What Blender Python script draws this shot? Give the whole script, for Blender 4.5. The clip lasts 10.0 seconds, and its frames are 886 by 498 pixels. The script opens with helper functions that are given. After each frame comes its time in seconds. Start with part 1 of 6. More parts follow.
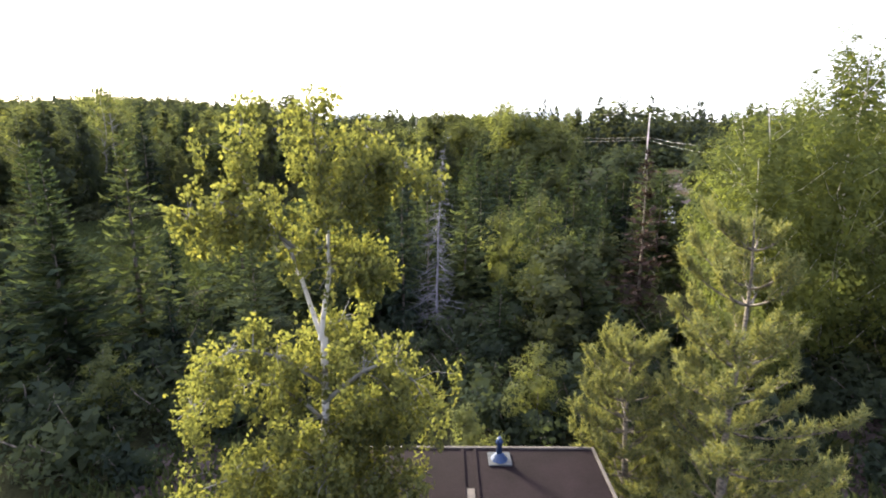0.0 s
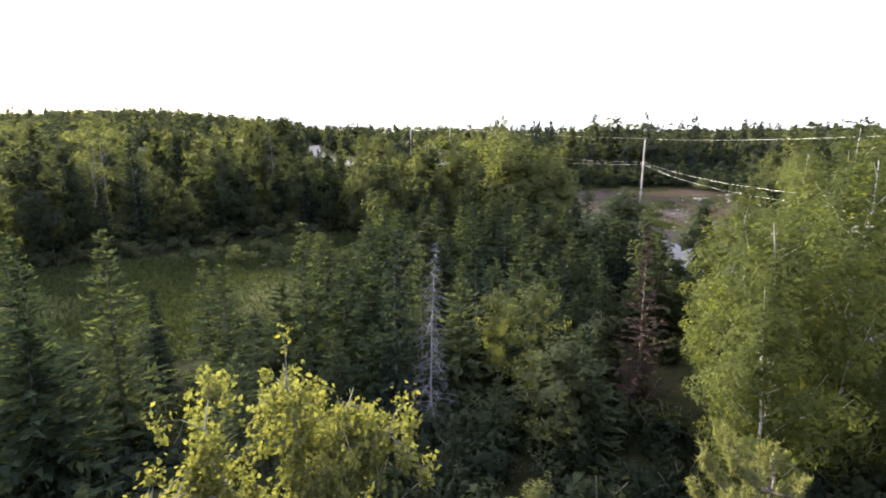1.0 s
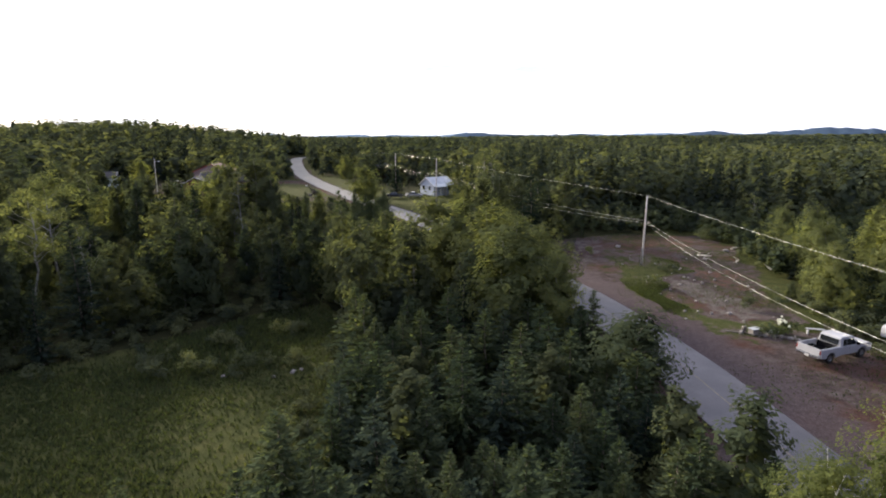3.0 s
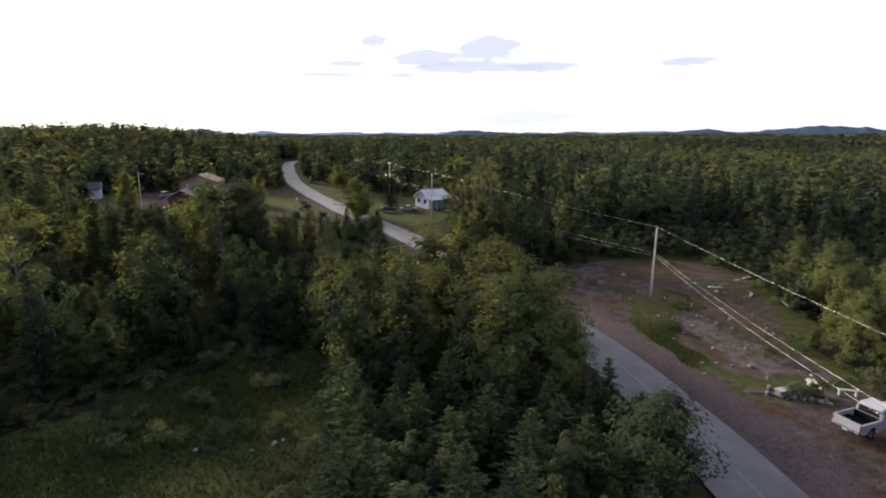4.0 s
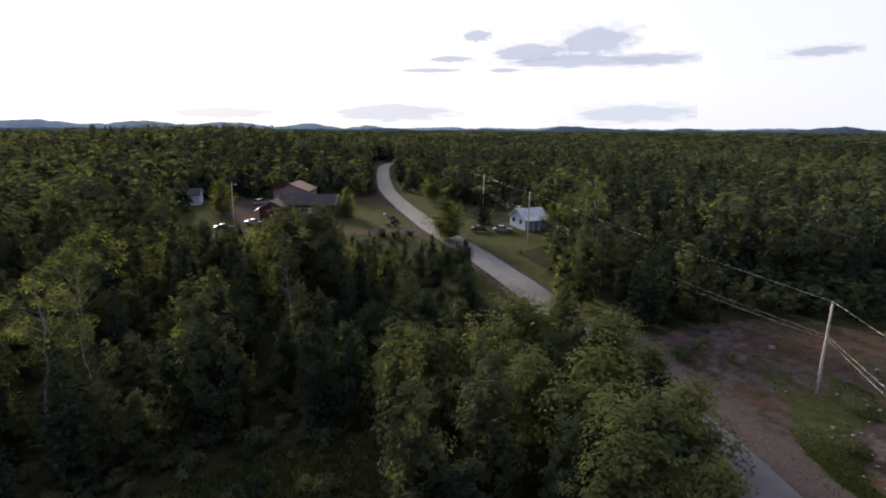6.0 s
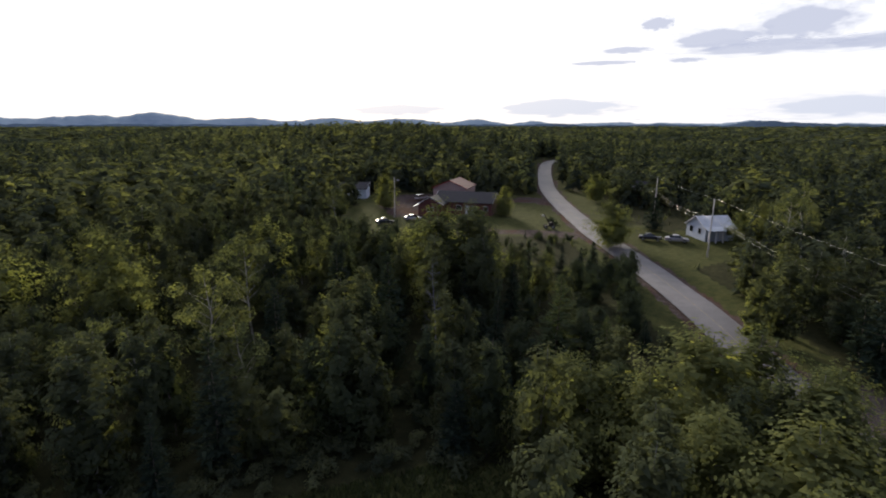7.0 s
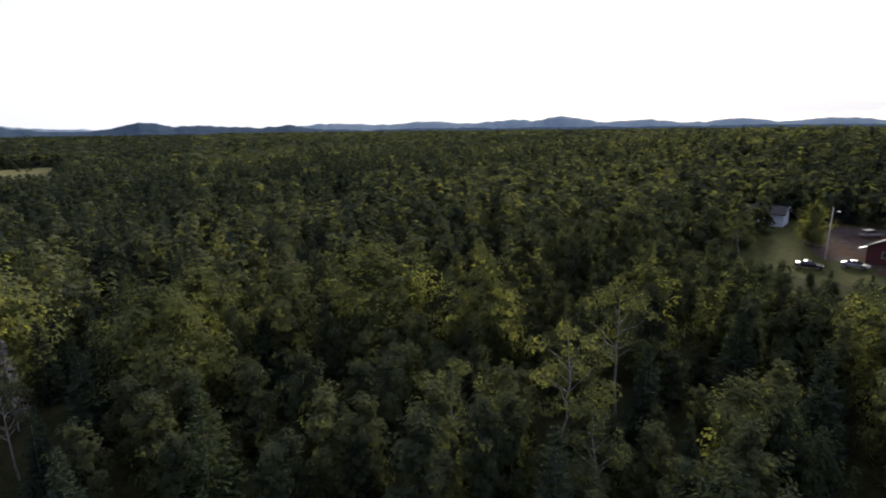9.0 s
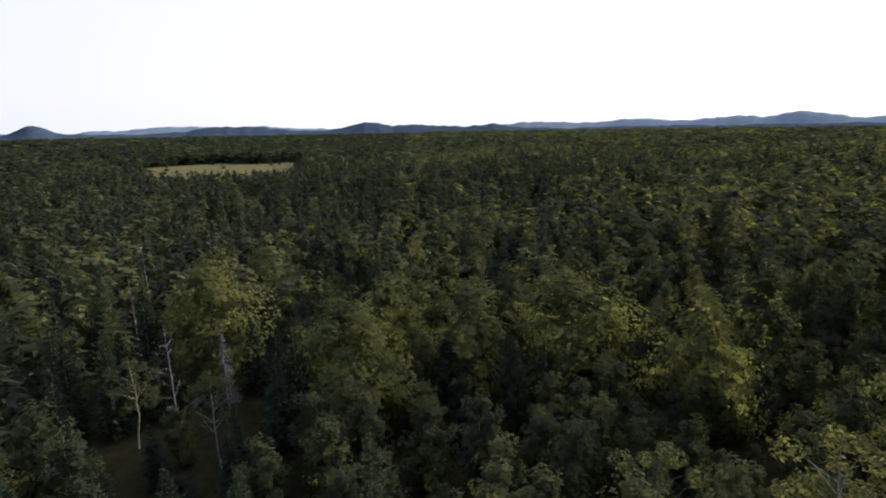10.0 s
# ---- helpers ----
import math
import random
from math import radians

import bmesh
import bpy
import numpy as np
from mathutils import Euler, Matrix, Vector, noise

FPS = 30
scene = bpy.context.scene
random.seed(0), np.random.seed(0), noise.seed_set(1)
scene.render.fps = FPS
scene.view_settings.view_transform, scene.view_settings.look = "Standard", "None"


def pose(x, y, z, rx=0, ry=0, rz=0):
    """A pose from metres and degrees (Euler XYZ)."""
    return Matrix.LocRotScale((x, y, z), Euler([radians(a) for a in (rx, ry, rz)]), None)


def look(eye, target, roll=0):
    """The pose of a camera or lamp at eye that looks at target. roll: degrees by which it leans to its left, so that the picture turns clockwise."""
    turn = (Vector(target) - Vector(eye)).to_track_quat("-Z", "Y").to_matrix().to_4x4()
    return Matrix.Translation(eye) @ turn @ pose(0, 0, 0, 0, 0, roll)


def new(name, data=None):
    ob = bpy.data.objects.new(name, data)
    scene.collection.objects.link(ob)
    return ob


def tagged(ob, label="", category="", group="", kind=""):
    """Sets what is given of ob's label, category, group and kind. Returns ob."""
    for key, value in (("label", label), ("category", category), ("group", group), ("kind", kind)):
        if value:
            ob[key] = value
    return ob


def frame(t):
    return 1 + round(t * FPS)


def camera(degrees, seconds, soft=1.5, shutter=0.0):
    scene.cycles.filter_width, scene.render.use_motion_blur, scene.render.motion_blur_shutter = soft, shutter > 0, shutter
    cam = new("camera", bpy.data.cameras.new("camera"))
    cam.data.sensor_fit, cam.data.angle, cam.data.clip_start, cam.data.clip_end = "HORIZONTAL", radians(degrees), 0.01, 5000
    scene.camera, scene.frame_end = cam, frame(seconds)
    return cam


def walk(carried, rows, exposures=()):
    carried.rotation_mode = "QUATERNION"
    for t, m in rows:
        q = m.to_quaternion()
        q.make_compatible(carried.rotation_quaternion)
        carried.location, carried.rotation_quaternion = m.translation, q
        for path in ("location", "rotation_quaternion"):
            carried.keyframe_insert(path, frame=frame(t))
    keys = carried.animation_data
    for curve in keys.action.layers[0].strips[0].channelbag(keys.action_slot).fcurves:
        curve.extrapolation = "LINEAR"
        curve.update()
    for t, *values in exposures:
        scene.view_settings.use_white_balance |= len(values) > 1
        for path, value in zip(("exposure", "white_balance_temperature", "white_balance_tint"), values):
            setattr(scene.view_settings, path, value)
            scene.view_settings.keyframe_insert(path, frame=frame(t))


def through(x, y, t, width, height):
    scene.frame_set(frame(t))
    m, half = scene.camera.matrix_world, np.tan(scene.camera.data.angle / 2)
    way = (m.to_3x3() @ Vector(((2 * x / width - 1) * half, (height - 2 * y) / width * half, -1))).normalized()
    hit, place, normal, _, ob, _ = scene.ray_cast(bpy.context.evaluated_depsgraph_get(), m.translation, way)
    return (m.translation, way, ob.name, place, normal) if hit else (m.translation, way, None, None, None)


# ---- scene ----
cam = camera(79.62, 10.0, soft=2.0)
ROWS = [
    (0.0, 0.00, 0.00, 6.50, 78.10, -0.07, 0.34),
    (0.5, 0.01, 0.41, 8.06, 78.26, 0.20, 0.09),
    (1.0, 0.09, 1.40, 9.83, 78.35, 0.32, -0.21),
    (1.5, 0.19, 2.95, 11.77, 78.31, 0.40, -0.52),
    (2.0, 0.27, 4.87, 13.71, 78.31, 0.34, -0.94),
    (2.5, 0.36, 7.06, 15.60, 78.22, 0.33, -1.23),
    (4.0, 0.31, 14.78, 21.03, 77.82, 0.19, -2.15),
    (4.5, 0.36, 17.78, 22.73, 77.63, 0.08, -0.49),
    (5.0, 0.34, 20.88, 24.11, 77.62, 0.04, 1.31),
    (6.5, 0.11, 30.18, 25.14, 76.89, -0.23, 15.51),
    (7.0, -0.84, 32.81, 25.25, 76.82, -0.00, 25.46),
    (7.5, -2.22, 35.12, 25.54, 76.78, 0.23, 34.82),
    (8.0, -4.19, 37.40, 26.18, 77.03, 0.52, 44.91),
    (8.5, -6.63, 39.46, 26.89, 77.08, 0.61, 55.20),
    (9.0, -9.61, 41.10, 27.55, 77.19, 0.59, 65.56),
    (9.5, -12.90, 42.08, 28.41, 77.16, 0.71, 75.96),
    (10.0, -16.44, 42.75, 29.15, 77.23, 0.85, 86.55),
]
EXPOSURES = [(0.0, 2.42), (1.0, 2.2), (2.0, 1.78), (2.7, 1.52), (3.8, 1.02), (5.0, 0.72), (6.3, 0.6), (10.0, 0.72)]
walk(cam, [(t, pose(x, y, z, rx, ry, rz)) for t, x, y, z, rx, ry, rz in ROWS], EXPOSURES)

# ---- sky and sun ----
SUN_AZ, SUN_EL = 38.0, 18.0  # degrees to the left of +y, and above the horizon
sun_dir = Vector((-math.sin(radians(SUN_AZ)) * math.cos(radians(SUN_EL)), math.cos(radians(SUN_AZ)) * math.cos(radians(SUN_EL)), math.sin(radians(SUN_EL))))
world = bpy.data.worlds.new("evening_sky")
scene.world = world
world.use_nodes = True
wn, wl = world.node_tree.nodes, world.node_tree.links
sky = wn.new("ShaderNodeTexSky")
sky.sky_type = "NISHITA"
sky.sun_disc = False
sky.sun_elevation = radians(SUN_EL)
sky.sun_rotation = radians(-SUN_AZ)
sky.dust_density = 3.0
veil = wn.new("ShaderNodeMixRGB")  # thin high cloud whitens the sky evenly
veil.inputs["Fac"].default_value = 0.75
wt = wn.new("ShaderNodeTexCoord")
sunward = wn.new("ShaderNodeMapping")  # x runs towards the sun and a little down, so the veil is brightest low in the west
sunward.inputs["Rotation"].default_value = (0, 0, radians(-90 - SUN_AZ))
wl.new(wt.outputs["Generated"], sunward.inputs["Vector"])
turned = wn.new("ShaderNodeMapping")
turned.inputs["Rotation"].default_value = (0, radians(-22), 0)
turned.inputs["Scale"].default_value = (0.5, 0.5, 0.5)
turned.inputs["Location"].default_value = (0.5, 0, 0)
wl.new(sunward.outputs["Vector"], turned.inputs["Vector"])
glow = wn.new("ShaderNodeTexGradient")
wl.new(turned.outputs["Vector"], glow.inputs["Vector"])
veil_ramp = wn.new("ShaderNodeValToRGB")
for k_, (p_, c_) in zip((veil_ramp.color_ramp.elements[0], veil_ramp.color_ramp.elements[1], veil_ramp.color_ramp.elements.new(0.41)),
                        ((0.0, (3.5, 4.2, 6.6)), (1.0, (15.6, 15.0, 14.4)), (0.41, (12.2, 12.5, 15.4)))):
    k_.position, k_.color = p_, (*(v_ / 16 for v_ in c_), 1)
wl.new(glow.outputs["Fac"], veil_ramp.inputs["Fac"])
veil_gain = wn.new("ShaderNodeVectorMath")
veil_gain.operation = "SCALE"
veil_gain.inputs["Scale"].default_value = 19.0
wl.new(veil_ramp.outputs["Color"], veil_gain.inputs[0])
wl.new(veil_gain.outputs["Vector"], veil.inputs["Color2"])
wl.new(sky.outputs["Color"], veil.inputs["Color1"])
wl.new(veil.outputs["Color"], wn["Background"].inputs["Color"])
wn["Background"].inputs["Strength"].default_value = 0.047
sun_data = bpy.data.lights.new("sun", "SUN")
sun_data.energy, sun_data.angle, sun_data.color = 5.0, radians(12), (1.0, 0.90, 0.70)
sun = new("sun", sun_data)
sun.matrix_world = look(sun_dir * 200, (0, 0, 0))

# ---- materials ----
def material(name, rough=0.8, metal=0.0, spec=0.3):
    m = bpy.data.materials.new(name)
    m.use_nodes = True
    b = m.node_tree.nodes["Principled BSDF"]
    b.inputs["Roughness"].default_value = rough
    b.inputs["Metallic"].default_value = metal
    b.inputs["Specular IOR Level"].default_value = spec
    return m, m.node_tree.nodes, m.node_tree.links, b


def ramp(nodes, stops):
    r = nodes.new("ShaderNodeValToRGB")
    e = r.color_ramp.elements
    while len(e) < len(stops):
        e.new(0.5)
    for k, (p, c) in zip(e, stops):
        k.position, k.color = p, (*c, 1)
    return r


def noise_node(nodes, links, scale, detail=4.0, coords="Object", rough=0.6):
    tc = nodes.new("ShaderNodeTexCoord")
    n = nodes.new("ShaderNodeTexNoise")
    n.inputs["Scale"].default_value, n.inputs["Detail"].default_value, n.inputs["Roughness"].default_value = scale, detail, rough
    links.new(tc.outputs[coords], n.inputs["Vector"])
    return n


def mix(nodes, links, a, b, fac, kind="MIX"):
    m = nodes.new("ShaderNodeMixRGB")
    m.blend_type = kind
    for sock, v in (("Color1", a), ("Color2", b), ("Fac", fac)):
        if isinstance(v, (int, float)):
            m.inputs[sock].default_value = v
        elif isinstance(v, tuple):
            m.inputs[sock].default_value = (*v, 1)
        else:
            links.new(v, m.inputs[sock])
    return m.outputs["Color"]


def plain(name, color, rough=0.6, metal=0.0, vary=0.25, scale=3.0, bump=0.0, spec=0.4):
    """A paint, wood or metal with stains at a large and grain at a small scale."""
    m, n, l, b = material(name, rough, metal, spec)
    big, small = noise_node(n, l, scale), noise_node(n, l, scale * 14, 3)
    dark = tuple(c * (1 - vary) for c in color)
    lite = tuple(min(1, c * (1 + vary * 0.6)) for c in color)
    r1 = ramp(n, [(0.32, dark), (0.68, lite)])
    l.new(big.outputs["Fac"], r1.inputs["Fac"])
    r2 = ramp(n, [(0.3, (1 - vary * 0.7,) * 3), (0.7, (1, 1, 1))])
    l.new(small.outputs["Fac"], r2.inputs["Fac"])
    l.new(mix(n, l, r1.outputs["Color"], r2.outputs["Color"], 1.0, "MULTIPLY"), b.inputs["Base Color"])
    if bump:
        bp = n.new("ShaderNodeBump")
        bp.inputs["Strength"].default_value, bp.inputs["Distance"].default_value = bump, 0.02
        l.new(small.outputs["Fac"], bp.inputs["Height"])
        l.new(bp.outputs["Normal"], b.inputs["Normal"])
    return m


def leaf_material(name, young, old, through=0.35, tinted=False, rough=0.75, spread=1.0, spec=0.0):
    """Leaves: hue varies from tree to tree and from leaf to leaf, and light comes through."""
    m, n, l, b = material(name, rough, 0, spec)
    if tinted:
        a = n.new("ShaderNodeAttribute")
        a.attribute_name = "tint"
        per_tree = a.outputs["Fac"]
    else:
        per_tree = n.new("ShaderNodeObjectInfo").outputs["Random"]
    isl = n.new("ShaderNodeNewGeometry").outputs["Random Per Island"]
    tree = ramp(n, [(0.0, old), (0.55, tuple((p + q) / 2 for p, q in zip(old, young))), (1.0, young)])
    l.new(per_tree, tree.inputs["Fac"])
    lo, hi = 1 - 0.45 * spread, 1 + 0.3 * spread
    leaf = ramp(n, [(0.0, (lo, lo, lo * 1.1)), (0.5, (0.98, 0.96, 0.96)), (1.0, (hi * 1.04, 1 + 0.2 * spread, 0.98))])
    l.new(isl, leaf.inputs["Fac"])
    color = mix(n, l, tree.outputs["Color"], leaf.outputs["Color"], 1.0, "MULTIPLY")
    l.new(color, b.inputs["Base Color"])
    tr = n.new("ShaderNodeBsdfTranslucent")
    l.new(mix(n, l, color, (1.62, 1.56, 0.78), 1.0, "MULTIPLY"), tr.inputs["Color"])
    mx = n.new("ShaderNodeMixShader")
    mx.inputs["Fac"].default_value = through
    l.new(b.outputs["BSDF"], mx.inputs[1])
    l.new(tr.outputs["BSDF"], mx.inputs[2])
    l.new(mx.outputs["Shader"], n["Material Output"].inputs["Surface"])
    return m


def bark_material(name, lite, dark, scale, mark):
    m, n, l, b = material(name, 0.85, 0, 0.2)
    tc = n.new("ShaderNodeTexCoord")
    mp = n.new("ShaderNodeMapping")
    mp.inputs["Scale"].default_value = (scale, scale, scale * 2.5)
    l.new(tc.outputs["Object"], mp.inputs["Vector"])
    t = n.new("ShaderNodeTexNoise")
    t.inputs["Scale"].default_value, t.inputs["Detail"].default_value = 1.0, 6
    l.new(mp.outputs["Vector"], t.inputs["Vector"])
    r = ramp(n, [(mark - 0.06, dark), (mark + 0.06, lite)])
    l.new(t.outputs["Fac"], r.inputs["Fac"])
    l.new(r.outputs["Color"], b.inputs["Base Color"])
    bp = n.new("ShaderNodeBump")
    bp.inputs["Strength"].default_value, bp.inputs["Distance"].default_value = 0.5, 0.02
    l.new(t.outputs["Fac"], bp.inputs["Height"])
    l.new(bp.outputs["Normal"], b.inputs["Normal"])
    return m


LEAF_ASPEN = leaf_material("aspen_leaves", (0.094, 0.108, 0.056), (0.040, 0.052, 0.038), 0.5, spread=0.35)
# brighter copy of the aspen leaf colour, with sunlight put into it
LEAF_GROVE = leaf_material("sunlit_tone_poplar_leaves", (0.128, 0.144, 0.062), (0.084, 0.101, 0.050), 0.5, spread=0.45)
LEAF_POPLAR = leaf_material("roadside_poplar_leaves", (0.100, 0.118, 0.044), (0.062, 0.080, 0.034), 0.5, spread=0.6)
LEAF_BIRCH = leaf_material("birch_leaves", (0.160, 0.170, 0.064), (0.112, 0.126, 0.054), 0.45)
LEAF_SPRUCE = leaf_material("spruce_needles", (0.037, 0.052, 0.040), (0.018, 0.029, 0.025), 0.25)
LEAF_LARCH = leaf_material("larch_needles", (0.068, 0.088, 0.052), (0.036, 0.054, 0.037), 0.4)
LEAF_PINE = leaf_material("pine_needles", (0.168, 0.180, 0.084), (0.140, 0.156, 0.076), 0.3)
LEAF_RUST = leaf_material("rusty_dead_needles", (0.060, 0.040, 0.038), (0.040, 0.030, 0.030), 0.1)
LEAF_BUSH = leaf_material("bush_leaves", (0.055, 0.070, 0.042), (0.026, 0.037, 0.029), 0.45, spread=0.35)
WOODS_BROAD = leaf_material("far_broadleaf_canopy", (0.106, 0.120, 0.066), (0.040, 0.052, 0.040), 0.42, True, spread=0.3)
WOODS_SPRUCE = leaf_material("far_spruce_canopy", (0.048, 0.060, 0.044), (0.024, 0.032, 0.027), 0.3, True, spread=0.35)
SCRUB = leaf_material("scrub_leaves", (0.072, 0.088, 0.050), (0.030, 0.042, 0.032), 0.4, True, spread=0.35)
GRASS = leaf_material("meadow_grass", (0.064, 0.079, 0.037), (0.031, 0.046, 0.026), 0.3, True)
BARK_ASPEN = bark_material("grey_green_aspen_bark", (0.17, 0.165, 0.15), (0.07, 0.065, 0.06), 3.0, 0.42)
BARK_PALE = bark_material("pale_bark", (0.50, 0.47, 0.42), (0.10, 0.09, 0.08), 3.0, 0.40)
BARK_SILVER = bark_material("silver_grey_bark", (0.25, 0.24, 0.225), (0.10, 0.09, 0.085), 3.0, 0.42)
BARK_GREY = bark_material("grey_bark", (0.20, 0.17, 0.14), (0.08, 0.07, 0.06), 8.0, 0.5)
BARK_DEAD = bark_material("weathered_dead_wood", (0.17, 0.165, 0.19), (0.09, 0.085, 0.095), 6.0, 0.4)

# ---- mesh helpers ----
RNG = np.random.default_rng(7)


def mesh_data(name, chunks, materials, tint=None, smooth=False):
    """A mesh from chunks (vertices n x 3, faces m x k, material slot)."""
    me = bpy.data.meshes.new(name)
    vs, starts, totals, loops, mats, base, count = [], [], [], [], [], 0, 0
    for v, f, slot in chunks:
        if not len(f):
            continue
        v, f = np.asarray(v, dtype=np.float32), np.asarray(f, dtype=np.int64)
        k = f.shape[1]
        vs.append(v)
        loops.append((f + base).ravel())
        starts.append(count + k * np.arange(len(f)))
        totals.append(np.full(len(f), k))
        mats.append(np.full(len(f), slot))
        base += len(v)
        count += k * len(f)
    v = np.concatenate(vs)
    me.vertices.add(len(v))
    me.vertices.foreach_set("co", v.ravel())
    lo = np.concatenate(loops).astype(np.int32)
    me.loops.add(len(lo))
    me.loops.foreach_set("vertex_index", lo)
    st = np.concatenate(starts).astype(np.int32)
    me.polygons.add(len(st))
    me.polygons.foreach_set("loop_start", st)
    me.polygons.foreach_set("loop_total", np.concatenate(totals).astype(np.int32))
    me.polygons.foreach_set("material_index", np.concatenate(mats).astype(np.int32))
    me.polygons.foreach_set("use_smooth", np.full(len(st), smooth))
    for m in materials:
        me.materials.append(m)
    if tint is not None:
        a = me.attributes.new("tint", "FLOAT", "POINT")
        a.data.foreach_set("value", np.asarray(tint, dtype=np.float32))
    me.update(calc_edges=True)
    return me


def tube(points, radii, sides=6):
    """A bent, tapered round bar along the points."""
    p, r = np.asarray(points, float), np.asarray(radii, float)
    d = np.gradient(p, axis=0)
    d /= np.linalg.norm(d, axis=1)[:, None] + 1e-9
    up = np.where(np.abs(d[:, 2:3]) > 0.9, np.array([[1.0, 0, 0]]), np.array([[0, 0, 1.0]]))
    a = np.cross(d, up)
    a /= np.linalg.norm(a, axis=1)[:, None] + 1e-9
    b = np.cross(d, a)
    th = np.arange(sides) * 2 * math.pi / sides
    v = p[:, None] + r[:, None, None] * (np.cos(th)[None, :, None] * a[:, None] + np.sin(th)[None, :, None] * b[:, None])
    i, j = np.meshgrid(np.arange(len(p) - 1), np.arange(sides), indexing="ij")
    f = np.stack([i * sides + j, i * sides + (j + 1) % sides, (i + 1) * sides + (j + 1) % sides, (i + 1) * sides + j], -1).reshape(-1, 4)
    return v.reshape(-1, 3), f


def merge(list_of):
    vs, fs, base = [], [], 0
    for v, f in list_of:
        vs.append(v)
        fs.append(f + base)
        base += len(v)
    return np.concatenate(vs), np.concatenate(fs)


def unit(v):
    return v / (np.linalg.norm(v, axis=-1, keepdims=True) + 1e-9)


def leaves(centres, normals, size, rng, stretch=1.3, corners=3):
    """Leaves, each an island of its own: three-cornered, or folded and four-cornered."""
    n = len(centres)
    nn = unit(normals)
    t = unit(np.cross(nn, rng.normal(size=(n, 3))))
    b = np.cross(nn, t)
    s = (size * rng.uniform(0.6, 1.4, n))[:, None]
    if corners == 3:
        v = np.stack([centres - t * s * 0.45 * stretch + b * s * 0.5, centres - t * s * 0.45 * stretch - b * s * 0.5, centres + t * s * 0.6 * stretch], 1)
        return v.reshape(-1, 3), np.arange(3 * n).reshape(n, 3)
    fold = nn * s * rng.uniform(-0.25, 0.25, n)[:, None]
    v = np.stack([centres - t * s * 0.5 * stretch, centres + b * s * 0.42 + fold, centres + t * s * 0.5 * stretch, centres - b * s * 0.42 + fold], 1)
    return v.reshape(-1, 3), np.arange(4 * n).reshape(n, 4)


def sprigs(roots, ways, length, width, rng):
    """Pointed needle sprigs that start at the roots and run along the ways."""
    n = len(roots)
    w = unit(ways)
    s = unit(np.cross(w, np.array([0, 0, 1.0]) + rng.normal(size=(n, 3)) * 0.35))
    ln = (length * rng.uniform(0.6, 1.4, n))[:, None]
    wd = (width * rng.uniform(0.7, 1.3, n))[:, None]
    v = np.stack([roots - s * wd, roots + s * wd, roots + w * ln], 1)
    return v.reshape(-1, 3), np.arange(3 * n).reshape(n, 3)


def clump_leaves(clumps, radii, count, size, rng, droop=0.0, shell=0.45, ruffle=0.45, heart=None):
    """Leaves scattered mostly near the outside of soft clumps. heart: the crown's middle, from which its leaves turn away."""
    w = radii ** 2
    which = rng.choice(len(clumps), count, p=w / w.sum())
    d = unit(rng.normal(size=(count, 3)))
    r = radii[which] * (shell + (1 - shell) * rng.random(count) ** 0.6)
    c = clumps[which] + d * r[:, None] * np.array([1, 1, 0.8])
    c[:, 2] -= droop * rng.random(count) ** 2 * radii[which]
    if heart is not None:
        d = d * 0.4 + unit((c - heart) * [1, 1, 0.55])
    nrm = d + np.array([0, 0, 0.5]) + rng.normal(size=(count, 3)) * ruffle
    return leaves(c, nrm, size, rng)


def part(name, data, parent, label="", kind=""):
    ob = new(name, data)
    ob.parent = parent
    return tagged(ob, label=label, kind=kind)


# ---- kinds of trees: each gives (trunk mesh, crown mesh) ----
def egg(v):
    """The crown's outline: how far it reaches at the share v of its height."""
    return 1.10 * (1 - v ** 2.2) ** 0.52 * (0.6 + 0.4 * np.minimum(1, v / 0.45))


